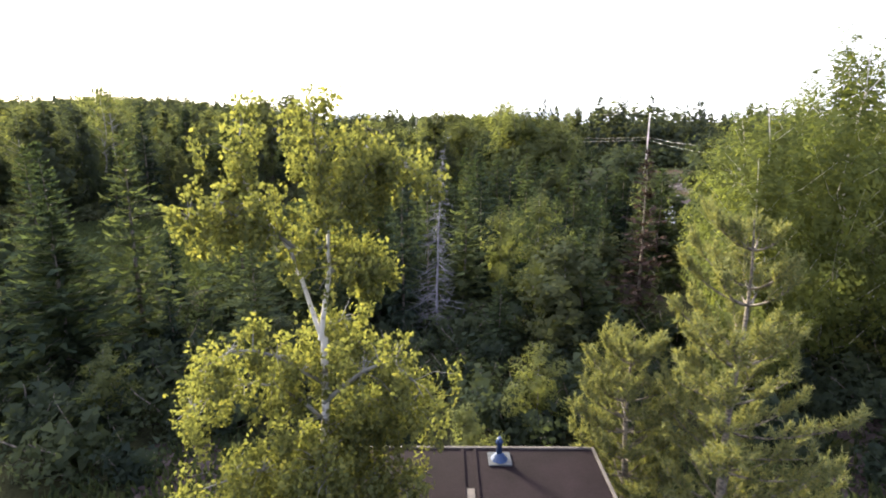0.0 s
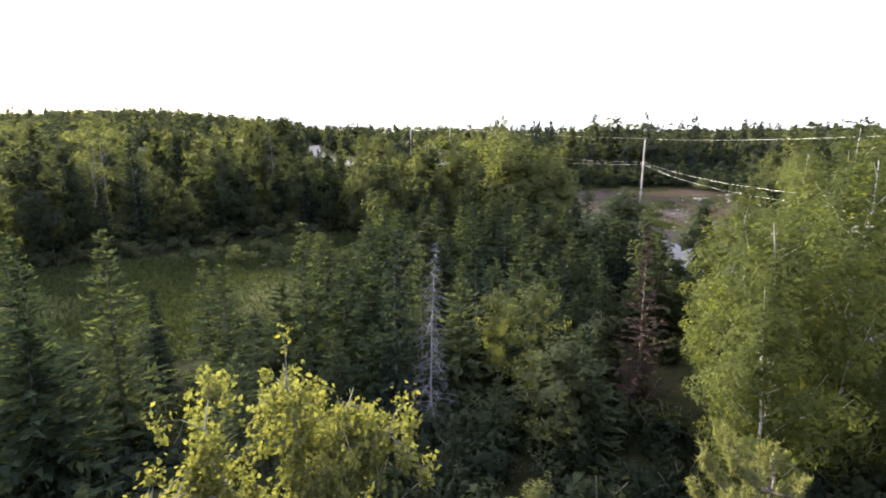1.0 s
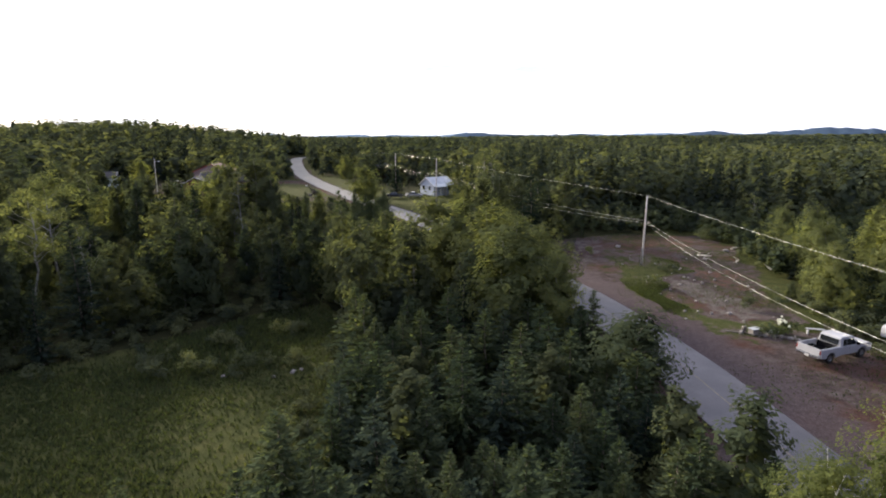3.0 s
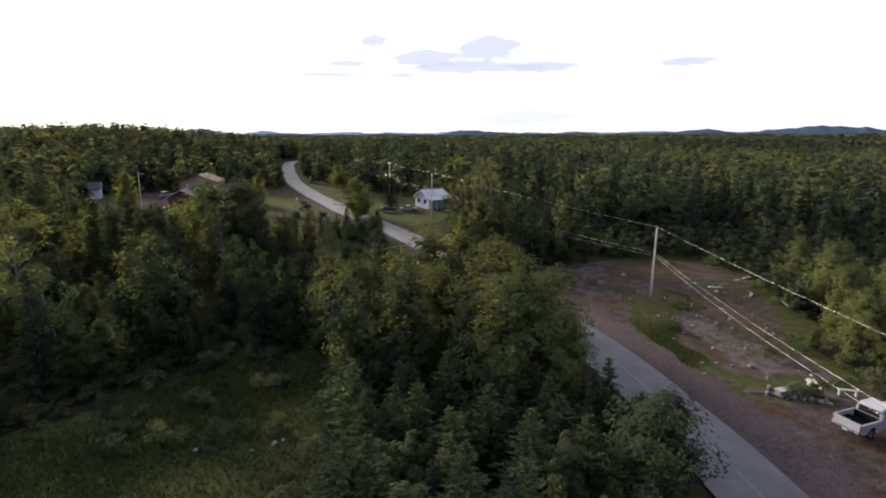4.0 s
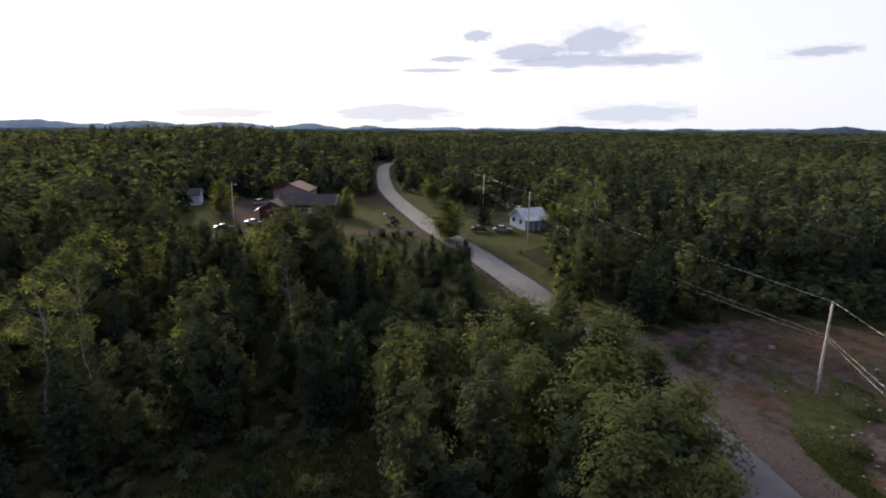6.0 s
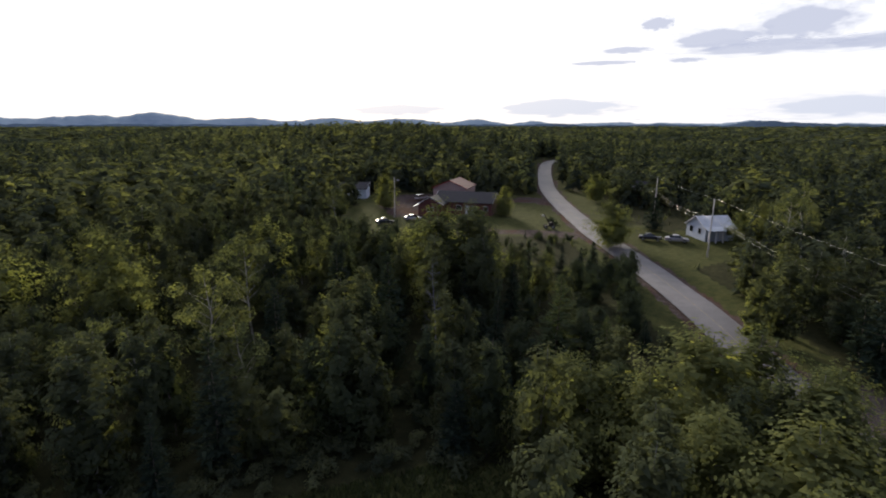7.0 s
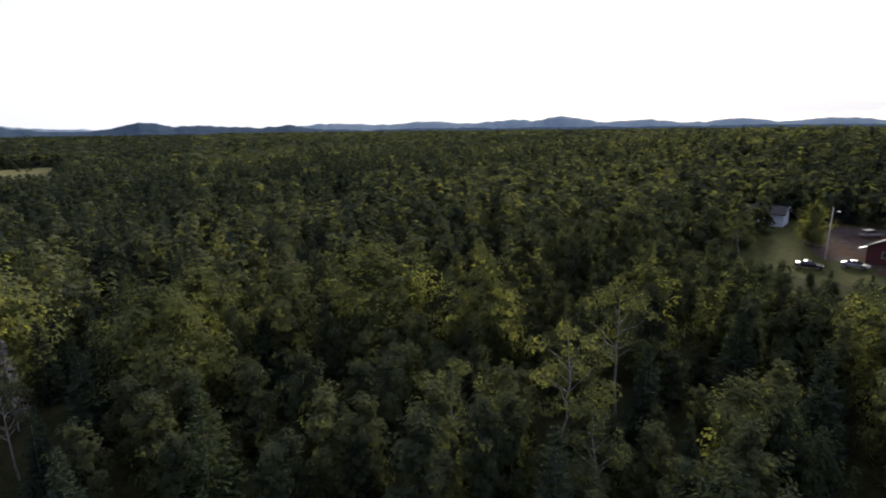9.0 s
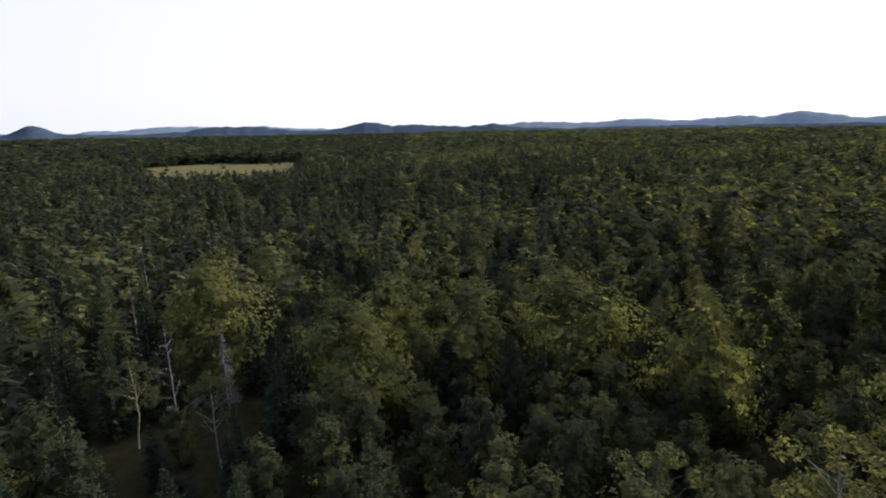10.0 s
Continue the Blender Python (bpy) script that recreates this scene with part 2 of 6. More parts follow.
def broadleaf(name, rng, h, width, base, count, size, leaf, bark, limbs=22, droop=0.0, lean=0.03, bare=0.0, stems=1, inner=0.3):
    """An egg-shaped, ragged crown of leaf sprays at the ends of rising limbs."""
    wood, clumps, radii = [], [], []
    for s in range(stems):
        off = rng.normal(size=2) * (0.35 if stems > 1 else 0)
        top = h * (1 if s == 0 else rng.uniform(0.75, 0.95))
        z = np.linspace(0, top, 9)
        bend = rng.normal(size=2) * lean * h + off * 2
        wob = np.cumsum(rng.normal(size=(9, 2)) * 0.010 * h, 0)
        t = z / h
        spine = np.column_stack([off[0] + bend[0] * t ** 1.5 + wob[:, 0], off[1] + bend[1] * t ** 1.5 + wob[:, 1], z])
        at = lambda q: np.array([np.interp(q, z, spine[:, i]) for i in range(3)])
        r0 = 0.008 * h + 0.015
        wood.append(tube(spine, r0 * (1 - 0.9 * t) + 0.006, 6))
        side = rng.uniform(0.72, 1.12, 5)  # the crown is fuller on some sides
        for k in range(limbs):
            v = (k + rng.random()) / limbs
            az = k * 2.4 + rng.normal() * 0.4
            full = np.interp((az / 6.283 * 5) % 5, np.arange(6), np.append(side, side[0]))
            reach = width * 0.5 * float(egg(v)) * full * rng.uniform(0.74, 1.08)
            ze = top * (base + (1 - base) * (0.06 + 0.92 * v))
            start = at(max(base * 0.6 * top, ze - reach * rng.uniform(0.7, 1.25)))
            end = at(ze) + np.array([math.cos(az) * reach, math.sin(az) * reach, 0])
            mid = start * 0.5 + end * 0.5 + np.array([0, 0, -0.05 * reach]) + rng.normal(size=3) * 0.03 * width
            wood.append(tube([start, mid, end], np.array([0.36, 0.2, 0.05]) * r0 * (1.1 - 0.6 * v), 4))
            r = width * (0.165 - 0.05 * v)
            for q in ((1.0,) if bare else (0.62, 1.0)):
                if rng.random() < bare:
                    continue
                clumps.append(start * (1 - q) + end * q + rng.normal(size=3) * 0.035 * width)
                radii.append(r * rng.uniform(0.7, 1.25))
            if not bare and k % 3 == 0:  # a shoot that stands out of the crown
                clumps.append(end + np.array([math.cos(az) * 0.3, math.sin(az) * 0.3, 1.0]) * r * 1.1)
                radii.append(r * 0.55)
        for q in np.linspace(base + 0.15, 1.0, 7):
            if not bare or q > 0.85:
                clumps.append(at(q * top) + rng.normal(size=3) * 0.04 * width)
                radii.append(width * (0.20 - 0.11 * q))
    clumps, radii = np.array(clumps), np.array(radii)
    heart = np.array([0, 0, h * (base + 0.4 * (1 - base))])
    cv, cf = clump_leaves(clumps, radii, count, size, rng, droop, 0.55, 0.24, None if bare else heart)
    if not bare:  # the shaded inner leaf mass
        cv, cf = merge([(cv, cf), clump_leaves(clumps * [0.6, 0.6, 0.93], radii * 0.8, int(count * inner * 1.3), size * 2.2, rng, 0, 0.2, 0.3, heart)])
    wv, wf = merge(wood)
    return mesh_data(name + "_trunk", [(wv, wf, 0)], [bark], smooth=True), mesh_data(name + "_crown", [(cv, cf, 0)], [leaf])


def spruce(name, rng, h, width, base, whorls, per, size, leaf, bark, droop=0.35, fill=8, ragged=0.25):
    z = np.linspace(0, h, 7)
    wob = np.cumsum(rng.normal(size=(7, 2)) * 0.006 * h, 0)
    spine = np.column_stack([wob[:, 0], wob[:, 1], z])
    wood = [tube(spine, (0.010 * h + 0.012) * (1 - z / h) + 0.008, 6)]
    rs, ws, ls = [], [], []
    for k in range(whorls):
        u = base + (1 - base) * (k + 0.5) / whorls
        start = np.array([np.interp(u * h, z, spine[:, i]) for i in range(3)])
        reach0 = width * 0.5 * (1 - u) ** 0.8 * min(1, 0.55 + (u - base) * 3) + 0.10
        for a in range(per):
            az = a * 2 * math.pi / per + k * 1.1 + rng.normal() * 0.45
            reach = reach0 * rng.uniform(1 - ragged, 1 + ragged)
            ua = np.clip(u + rng.normal() * 0.7 * (1 - base) / whorls, base, 0.99)
            start = np.array([np.interp(ua * h, z, spine[:, i]) for i in range(3)])
            q = (np.arange(fill) + rng.random(fill)) / fill
            out = np.array([math.cos(az), math.sin(az), 0])
            side = np.cross(out, [0, 0, 1])
            sag = -droop * reach * (q - 0.75 * q ** 2) * (1.4 - u) + 0.35 * reach * u * q
            c = start + out * (reach * q)[:, None] + np.array([0, 0, 1]) * (sag + rng.normal() * 0.05)[:, None]
            swing = np.where(np.arange(fill) % 2 == 0, 1, -1) * rng.uniform(0.2, 1.0, fill)
            w = out * 1.0 + side * swing[:, None] + np.array([0, 0, 1]) * (rng.normal(size=fill) * 0.45 - droop * 0.6 + 0.6 * u)[:, None]
            rs.append(c)
            ws.append(w)
            ls.append(np.full(fill, size * (0.35 + 0.75 * (1 - u))))
            if k % 2 == 0 and a % 2 == 0:
                wood.append(tube([start, start + out * reach * 0.85 + np.array([0, 0, sag[-1]])], [0.016, 0.005], 3))
    n = 14
    rs.append(np.column_stack([np.full(n, spine[-1, 0]), np.full(n, spine[-1, 1]), h - 0.07 * np.arange(n)]))
    ws.append(np.column_stack([rng.normal(size=(n, 2)) * 0.6, np.full(n, 0.8)]))
    ls.append(np.full(n, size * 0.42))
    ln = np.concatenate(ls)
    cv, cf = sprigs(np.concatenate(rs), np.concatenate(ws), ln, ln * 0.29, rng)
    wv, wf = merge(wood)
    return mesh_data(name + "_trunk", [(wv, wf, 0)], [bark], smooth=True), mesh_data(name + "_crown", [(cv, cf, 0)], [leaf])


def dead_tree(name, rng, h, whorls, per, reach0, bark, twigs=2, up=-0.25):
    z = np.linspace(0, h, 8)
    wob = np.cumsum(rng.normal(size=(8, 2)) * 0.010 * h, 0)
    spine = np.column_stack([wob[:, 0], wob[:, 1], z])
    wood = [tube(spine, (0.0065 * h + 0.010) * (1 - z / h) + 0.008, 6)]
    for k in range(whorls):
        u = 0.15 + 0.83 * (k + rng.random()) / whorls
        start = np.array([np.interp(u * h, z, spine[:, i]) for i in range(3)])
        for a in range(per):
            az = rng.random() * 6.28
            reach = reach0 * (1.05 - u) * rng.uniform(0.5, 1.3) + 0.15
            out = np.array([math.cos(az), math.sin(az), up + rng.normal() * 0.12])
            end = start + out * reach
            mid = start + out * reach * 0.5 + np.array([0, 0, 0.05 * reach])
            wood.append(tube([start, mid, end], [0.014, 0.009, 0.004], 3))
            for _ in range(twigs):
                q = rng.uniform(0.3, 0.95)
                s = start * (1 - q) + end * q
                wood.append(tube([s, s + (out * 0.6 + rng.normal(size=3) * 0.45) * reach * 0.4], [0.009, 0.004], 3))
    wv, wf = merge(wood)
    return mesh_data(name, [(wv, wf, 0)], [bark])


def make_tree(name, kit, m, label, group="", tinted_category="tree"):
    ob = new(name)
    ob.matrix_world = m
    tagged(ob, label=label, category=tinted_category, group=group)
    part("trunk", kit[0], ob)
    if len(kit) > 1:
        part("crown", kit[1], ob)
    return ob

# ---- lie of the land ----
ROAD_LINE = [(20.5, -300), (20.5, -120), (20.5, -40), (20.4, 20), (20.1, 42), (19.2, 54), (17.2, 65), (13.4, 77), (8, 91), (2, 106.5), (-5.3, 122), (-14, 138.5), (-22.3, 154.5),
             (-34, 181), (-46, 211), (-55, 240), (-63, 270), (-68.5, 296), (-69, 318), (-62, 345), (-48, 375), (-30, 410), (0, 470)]


def spline(pts, step=2.0):
    p = np.asarray(pts, float)
    out = []
    for i in range(len(p) - 1):
        a, b, c, d = p[max(i - 1, 0)], p[i], p[i + 1], p[min(i + 2, len(p) - 1)]
        n = max(2, int(np.linalg.norm(c - b) / step))
        t = (np.arange(n) / n)[:, None]
        out.append(0.5 * (2 * b + (c - a) * t + (2 * a - 5 * b + 4 * c - d) * t ** 2 + (3 * b - a - 3 * c + d) * t ** 3))
    return np.concatenate(out + [p[-1:]])


ROAD = spline(ROAD_LINE)


def road_distance(x, y):
    """Signed distance to the road's middle (to its right: plus), for arrays."""
    q = np.column_stack([np.ravel(x), np.ravel(y)])
    best, sign = np.full(len(q), 1e9), np.ones(len(q))
    seg = np.gradient(ROAD, axis=0)
    for i in range(len(ROAD)):
        d = q - ROAD[i]
        r = np.hypot(d[:, 0], d[:, 1])
        near = r < best
        best = np.where(near, r, best)
        sign = np.where(near, np.sign(d[:, 0] * seg[i, 1] - d[:, 1] * seg[i, 0]), sign)
    return (best * sign).reshape(np.shape(x))


def inside(x, y, poly):
    x, y = np.asarray(x, float), np.asarray(y, float)
    r = np.zeros(x.shape, bool)
    for (x0, y0), (x1, y1) in zip(poly, poly[1:] + poly[:1]):
        if y0 != y1:
            r ^= ((y0 > y) != (y1 > y)) & (x < (x1 - x0) * (y - y0) / (y1 - y0) + x0)
    return r


def smooth01(v, a, b):
    t = np.clip((v - a) / (b - a), 0, 1)
    return t * t * (3 - 2 * t)


def wave(x, y, s, seed=0.0):
    return (np.sin(x / s + seed) + np.sin(y / s * 1.13 + 1.7 * seed) + np.sin((x + y) / s * 0.71 + 2.3 + seed) + np.sin((x - 1.3 * y) / s * 0.57 + seed * 3)) / 4


def base_rise(x, y):
    """The broad swell of the country."""
    r = np.clip((y - 60) * 0.024, 0, 2.4) + smooth01(np.hypot(x, y), 250, 1500) * 3.0
    return r + 12.0 * np.exp(-((x + 185) / 115) ** 2 - ((y - 300) / 100) ** 2)  # wooded rise beyond the houses


def land(x, y):
    """The ground's height."""
    x, y = np.asarray(x, float), np.asarray(y, float)
    side = road_distance(x, y)
    rise = base_rise(x, y)
    hollow = -1.9 * smooth01(-side, 4.0, 10.0) * (1 - smooth01(y, 66, 110))
    rough = 0.25 * wave(x, y, 7.0) + 0.9 * wave(x, y, 60.0, 2.0) * smooth01(np.hypot(x, y - 60), 90, 300)
    verge = smooth01(np.abs(side), 4.0, 9.0)
    return rise + hollow + rough * verge - 0.22 * (1 - smooth01(np.abs(side), 3.4, 6.5))


FIELD = [(-44, 34), (-43, 46), (-37, 51), (-30, 56), (-24, 61), (-18, 67), (-12, 70.5), (-8.5, 63), (-6.5, 54), (-6.0, 46), (-6.5, 39), (-9, 33), (-14, 29), (-24, 27), (-36, 27)]
YARD = [(23.5, 36), (44, 38), (42, 50), (37.5, 57), (37, 62.6), (43.5, 76), (47, 90), (46, 97), (34, 100), (22, 95), (17, 90), (18.5, 76), (23, 62)]
LAWN_WEST = [(-52, 196), (-44, 193), (-28.5, 160), (-26, 150), (-24, 142), (-34, 138), (-46, 140), (-60, 133), (-74, 132), (-84, 138), (-88, 160), (-104, 158), (-106, 172), (-86, 182), (-66, 184)]
LAWN_EAST = [(-19.5, 158), (-7, 163), (-6, 158), (12, 158), (12, 146), (4, 134), (0, 127), (-7, 132), (-12, 141)]
ROADSIDE_EAST = [(-42, 206), (-30, 210), (-22, 190), (-28, 176), (-34, 188)]
CLEARING = [(-2.6, 4.0), (-7, 12.2), (-8.2, 13.6), (-5.5, 14.0), (-3, 10.4), (5, 11.5), (7, 10), (10.5, 14), (14, 15), (19, 14), (19, -14), (-16, -14), (-15, 6), (-9, 11)]
BOG_RIM = [(-312, -16), (-400, -34), (-540, -60), (-560, -125), (-520, -200), (-370, -138), (-306, -100)]



def boggy(x, y):
    """The open bog, with a wandering edge."""
    x, y = np.asarray(x, float), np.asarray(y, float)
    return inside(x + 16 * wave(x, y, 13.0, 1.0), y + 9 * wave(y, x, 11.0, 4.0), BOG_RIM)


# ground: one sheet of rings out to the far edge
ring = [0.02]
while ring[-1] < 4700:
    ring.append(ring[-1] + max(1.4, ring[-1] * 0.026))
ring = np.array(ring)
spokes = 560
ang = np.arange(spokes) * 2 * math.pi / spokes
GX = -8 + ring[:, None] * np.cos(ang)[None]
GY = 62 + ring[:, None] * np.sin(ang)[None]
GZ = land(GX, GY)
gi, gj = np.meshgrid(np.arange(len(ring) - 1), np.arange(spokes), indexing="ij")
gf = np.stack([gi * spokes + gj, (gi + 1) * spokes + gj, (gi + 1) * spokes + (gj + 1) % spokes, gi * spokes + (gj + 1) % spokes], -1).reshape(-1, 4)
gv = np.column_stack([GX.ravel(), GY.ravel(), GZ.ravel()])


def ground_material():
    m, n, l, b = material("ground_cover", 1.0, 0, 0.02)
    a = n.new("ShaderNodeAttribute")
    a.attribute_name = "cover"
    sp = n.new("ShaderNodeSeparateColor")
    l.new(a.outputs["Color"], sp.inputs["Color"])
    big, mid, fine = noise_node(n, l, 0.12, 5), noise_node(n, l, 0.9, 6), noise_node(n, l, 9.0, 4)
    forest = ramp(n, [(0.3, (0.016, 0.018, 0.010)), (0.7, (0.036, 0.036, 0.017))])
    l.new(mid.outputs["Fac"], forest.inputs["Fac"])
    grass = ramp(n, [(0.25, (0.026, 0.032, 0.014)), (0.5, (0.048, 0.053, 0.020)), (0.75, (0.072, 0.068, 0.028))])
    l.new(mid.outputs["Fac"], grass.inputs["Fac"])
    dirt = ramp(n, [(0.25, (0.034, 0.026, 0.025)), (0.5, (0.072, 0.055, 0.054)), (0.78, (0.118, 0.100, 0.098))])
    l.new(mid.outputs["Fac"], dirt.inputs["Fac"])
    rust = ramp(n, [(0.5, (0.0, 0.0, 0.0)), (0.66, (1, 1, 1))])
    l.new(big.outputs["Fac"], rust.inputs["Fac"])
    soil = mix(n, l, dirt.outputs["Color"], (0.078, 0.040, 0.030), rust.outputs["Color"])
    grain = ramp(n, [(0.3, (0.6, 0.6, 0.6)), (0.7, (1.15, 1.15, 1.15))])
    l.new(fine.outputs["Fac"], grain.inputs["Fac"])

    def patchy(value, spread):
        """Ragged edge: the mask pushed about by noise."""
        add = n.new("ShaderNodeMath")
        add.operation = "MULTIPLY_ADD"
        l.new(mid.outputs["Fac"], add.inputs[0])
        add.inputs[1].default_value = spread
        l.new(value, add.inputs[2])
        r = ramp(n, [(0.5 + spread * 0.5 - 0.08, (0, 0, 0)), (min(1.0, 0.5 + spread * 0.5 + 0.08), (1, 1, 1))])
        l.new(add.outputs[0], r.inputs["Fac"])
        return r.outputs["Color"]

    kinds = n.new("ShaderNodeAttribute")
    kinds.attribute_name = "patches"
    ks = n.new("ShaderNodeSeparateColor")
    l.new(kinds.outputs["Color"], ks.inputs["Color"])
    soil = mix(n, l, soil, (0.112, 0.097, 0.094), patchy(ks.outputs["Red"], 0.8))
    soil = mix(n, l, soil, (0.104, 0.060, 0.047), patchy(ks.outputs["Green"], 0.9))
    soil = mix(n, l, soil, (0.088, 0.070, 0.074), ks.outputs["Blue"])
    pebbles = ramp(n, [(0.42, (0.72, 0.72, 0.72)), (0.62, (1.0, 1.0, 1.0)), (0.72, (1.9, 1.85, 1.8))])
    l.new(noise_node(n, l, 2.6, 8, rough=0.8).outputs["Fac"], pebbles.inputs["Fac"])
    soil = mix(n, l, soil, pebbles.outputs["Color"], 1.0, "MULTIPLY")
    c = mix(n, l, forest.outputs["Color"], grass.outputs["Color"], patchy(sp.outputs["Green"], 0.6))
    c = mix(n, l, c, soil, patchy(sp.outputs["Red"], 0.9))
    c = mix(n, l, c, (0.150, 0.145, 0.070), sp.outputs["Blue"])
    l.new(mix(n, l, c, grain.outputs["Color"], 1.0, "MULTIPLY"), b.inputs["Base Color"])
    bp = n.new("ShaderNodeBump")
    bp.inputs["Strength"].default_value, bp.inputs["Distance"].default_value = 0.7, 0.08
    l.new(fine.outputs["Fac"], bp.inputs["Height"])
    l.new(bp.outputs["Normal"], b.inputs["Normal"])
    return m


ground = new("ground", mesh_data("ground", [(gv, gf, 0)], [ground_material()], smooth=True))
tagged(ground, label="forest floor, rough meadow and bare gravelly dirt beside a country road", category="ground", kind="structure")
gx, gy = gv[:, 0], gv[:, 1]
gs = road_distance(gx, gy)
cover = np.zeros((len(gv), 4), np.float32)
cover[:, 3] = 1
soil_amount = np.where(inside(gx + wave(gx, gy, 2.0), gy, YARD), 0.55, 0.0)
soil_amount = np.where(np.abs(gs) < 3.9, 0.85, soil_amount)
soil_amount = np.where((gs > 2.5) & (gs < 7.5) & (gy > 30) & (gy < 92), 0.9, soil_amount)
soil_amount = np.where(inside(gx, gy, [(22, 38), (42, 40), (40, 50.5), (31, 51), (25, 54)]), 0.95, soil_amount)
soil_amount = np.where(inside(gx, gy, [(-88, 172), (-77, 185), (-51, 189), (-43, 193), (-37, 182), (-49, 181), (-62, 177), (-66, 154), (-60, 150), (-70, 148), (-80, 158)]), 0.95, soil_amount)
soil_amount = np.where(inside(gx, gy, [(-62, 152), (-39, 144.4), (-22, 149.5), (-22, 141), (-38, 140.4), (-60, 146)]), 0.95, soil_amount)
soil_amount = np.where(inside(gx, gy, [(-8.4, 13.8), (-6.4, 14.2), (-4, 9), (-7.5, 9.5)]) | inside(gx, gy, [(8, 10), (11, 14), (15, 15), (19, 12), (12, 6)]), 0.9, soil_amount)
WEEDS = [(25.9, 81.0), (31.3, 83.0), (35.5, 79.0), (33.9, 74.4), (29.3, 72.4), (27.4, 67.8), (26.8, 63.8), (27.1, 59.1), (29.4, 56.8), (37.5, 56.4), (36.0, 54.0), (31.0, 54.8), (27.7, 52.2), (26.2, 54.2), (25.0, 58.5), (23.5, 63.8), (22.8, 68.7), (25.1, 74.5)]
SAND = [(29.7, 72.4), (33.2, 70.4), (33.8, 66.0), (34.8, 59.6), (31.2, 57.2), (29.8, 59.1), (29.0, 63.0), (28.1, 67.7)]
FAR_SAND = [(21.0, 92.6), (29.7, 97.3), (26.0, 86.0), (23.9, 79.6), (20.1, 79.2)]
RUST = [(33.6, 76.0), (40.4, 75.0), (38.0, 67.7), (34.6, 65.2)]
FAR_RUST = [(31.0, 97.2), (42.7, 101.8), (44.9, 95.1), (40.8, 87.9), (30.0, 88.4)]


def weedy(x, y):
    """Where weeds creep over the dirt, with a ragged edge."""
    return inside(x + 1.3 * wave(x, y, 1.1, 2.0), y + 1.5 * wave(y, x, 1.3, 5.0), WEEDS)


soil_amount = np.where(weedy(gx, gy), 0.40 + 0.12 * wave(gx, gy, 1.7, 3.0), soil_amount)
soil_amount = np.where(inside(gx, gy, SAND) | inside(gx, gy, FAR_SAND), 0.85, soil_amount)
patches = np.zeros((len(gv), 4), np.float32)
patches[:, 0] = np.where(inside(gx, gy, SAND), 0.56, np.where(inside(gx, gy, FAR_SAND), 0.46, 0.2))
patches[:, 1] = np.where(inside(gx, gy, RUST) | inside(gx, gy, FAR_RUST), 0.46, 0.16)
patches[:, 2] = np.where((gs > 1.5) & (gs < 7.0) & (gy > 30) & (gy < 92), 0.8, 0.0)
cover[:, 0] = soil_amount
green = np.zeros(len(gv))
for poly in (FIELD, YARD, [(34, 48), (52, 48), (56, 104), (40, 104)], LAWN_WEST, LAWN_EAST, ROADSIDE_EAST, CLEARING):
    green = np.where(inside(gx, gy, poly), 0.85, green)
green = np.where(np.abs(gs) < 8, 0.8, green)
cover[:, 1] = green
cover[:, 2] = np.where(boggy(gx, gy), 0.8, 0.0)
pa = ground.data.color_attributes.new("patches", "FLOAT_COLOR", "POINT")
pa.data.foreach_set("color", patches.ravel())
ca = ground.data.color_attributes.new("cover", "FLOAT_COLOR", "POINT")
ca.data.foreach_set("color", cover.ravel())


# road: a ribbon of worn asphalt with a crown, and a faint yellow line on it
def ribbon(name, left, right, lift, mat, a=0, b=None, cols=5, crown=0.0, jitter=0.0):
    c = ROAD[a:b]
    t = unit(np.gradient(c, axis=0))
    nrm = np.column_stack([t[:, 1], -t[:, 0]])
    w = np.linspace(left, right, cols)
    rows = []
    for k, o in enumerate(w):
        e = jitter * wave(c[:, 0], c[:, 1], 2.3, k) if k in (0, cols - 1) else 0
        p = c + nrm * (o + e)[:, None] if jitter and k in (0, cols - 1) else c + nrm * o
        base = base_rise(c[:, 0], c[:, 1])
        rows.append(np.column_stack([p, base + lift - crown * (2 * o / (abs(left) + abs(right))) ** 2]))
    v = np.stack(rows, 1)
    i, j = np.meshgrid(np.arange(len(c) - 1), np.arange(cols - 1), indexing="ij")
    f = np.stack([i * cols + j, i * cols + j + 1, (i + 1) * cols + j + 1, (i + 1) * cols + j], -1).reshape(-1, 4)
    return mesh_data(name, [(v.reshape(-1, 3), f, 0)], [mat], smooth=True)


def asphalt_material():
    m, n, l, b = material("worn_asphalt", 0.55, 0, 0.35)
    big, fine = noise_node(n, l, 0.35, 5), noise_node(n, l, 22.0, 3)
    r = ramp(n, [(0.3, (0.040, 0.039, 0.049)), (0.7, (0.064, 0.061, 0.074))])
    l.new(big.outputs["Fac"], r.inputs["Fac"])
    g = ramp(n, [(0.3, (0.75, 0.75, 0.75)), (0.7, (1.2, 1.2, 1.2))])
    l.new(fine.outputs["Fac"], g.inputs["Fac"])
    worn = ramp(n, [(0.44, (1, 1, 1)), (0.52, (1.25, 1.22, 1.2)), (0.60, (1.5, 1.42, 1.36))])
    l.new(noise_node(n, l, 0.11, 7, rough=0.7).outputs["Fac"], worn.inputs["Fac"])
    color = mix(n, l, r.outputs["Color"], worn.outputs["Color"], 1.0, "MULTIPLY")
    l.new(mix(n, l, color, g.outputs["Color"], 1.0, "MULTIPLY"), b.inputs["Base Color"])
    bp = n.new("ShaderNodeBump")
    bp.inputs["Strength"].default_value, bp.inputs["Distance"].default_value = 0.12, 0.01
    l.new(fine.outputs["Fac"], bp.inputs["Height"])
    l.new(bp.outputs["Normal"], b.inputs["Normal"])
    return m


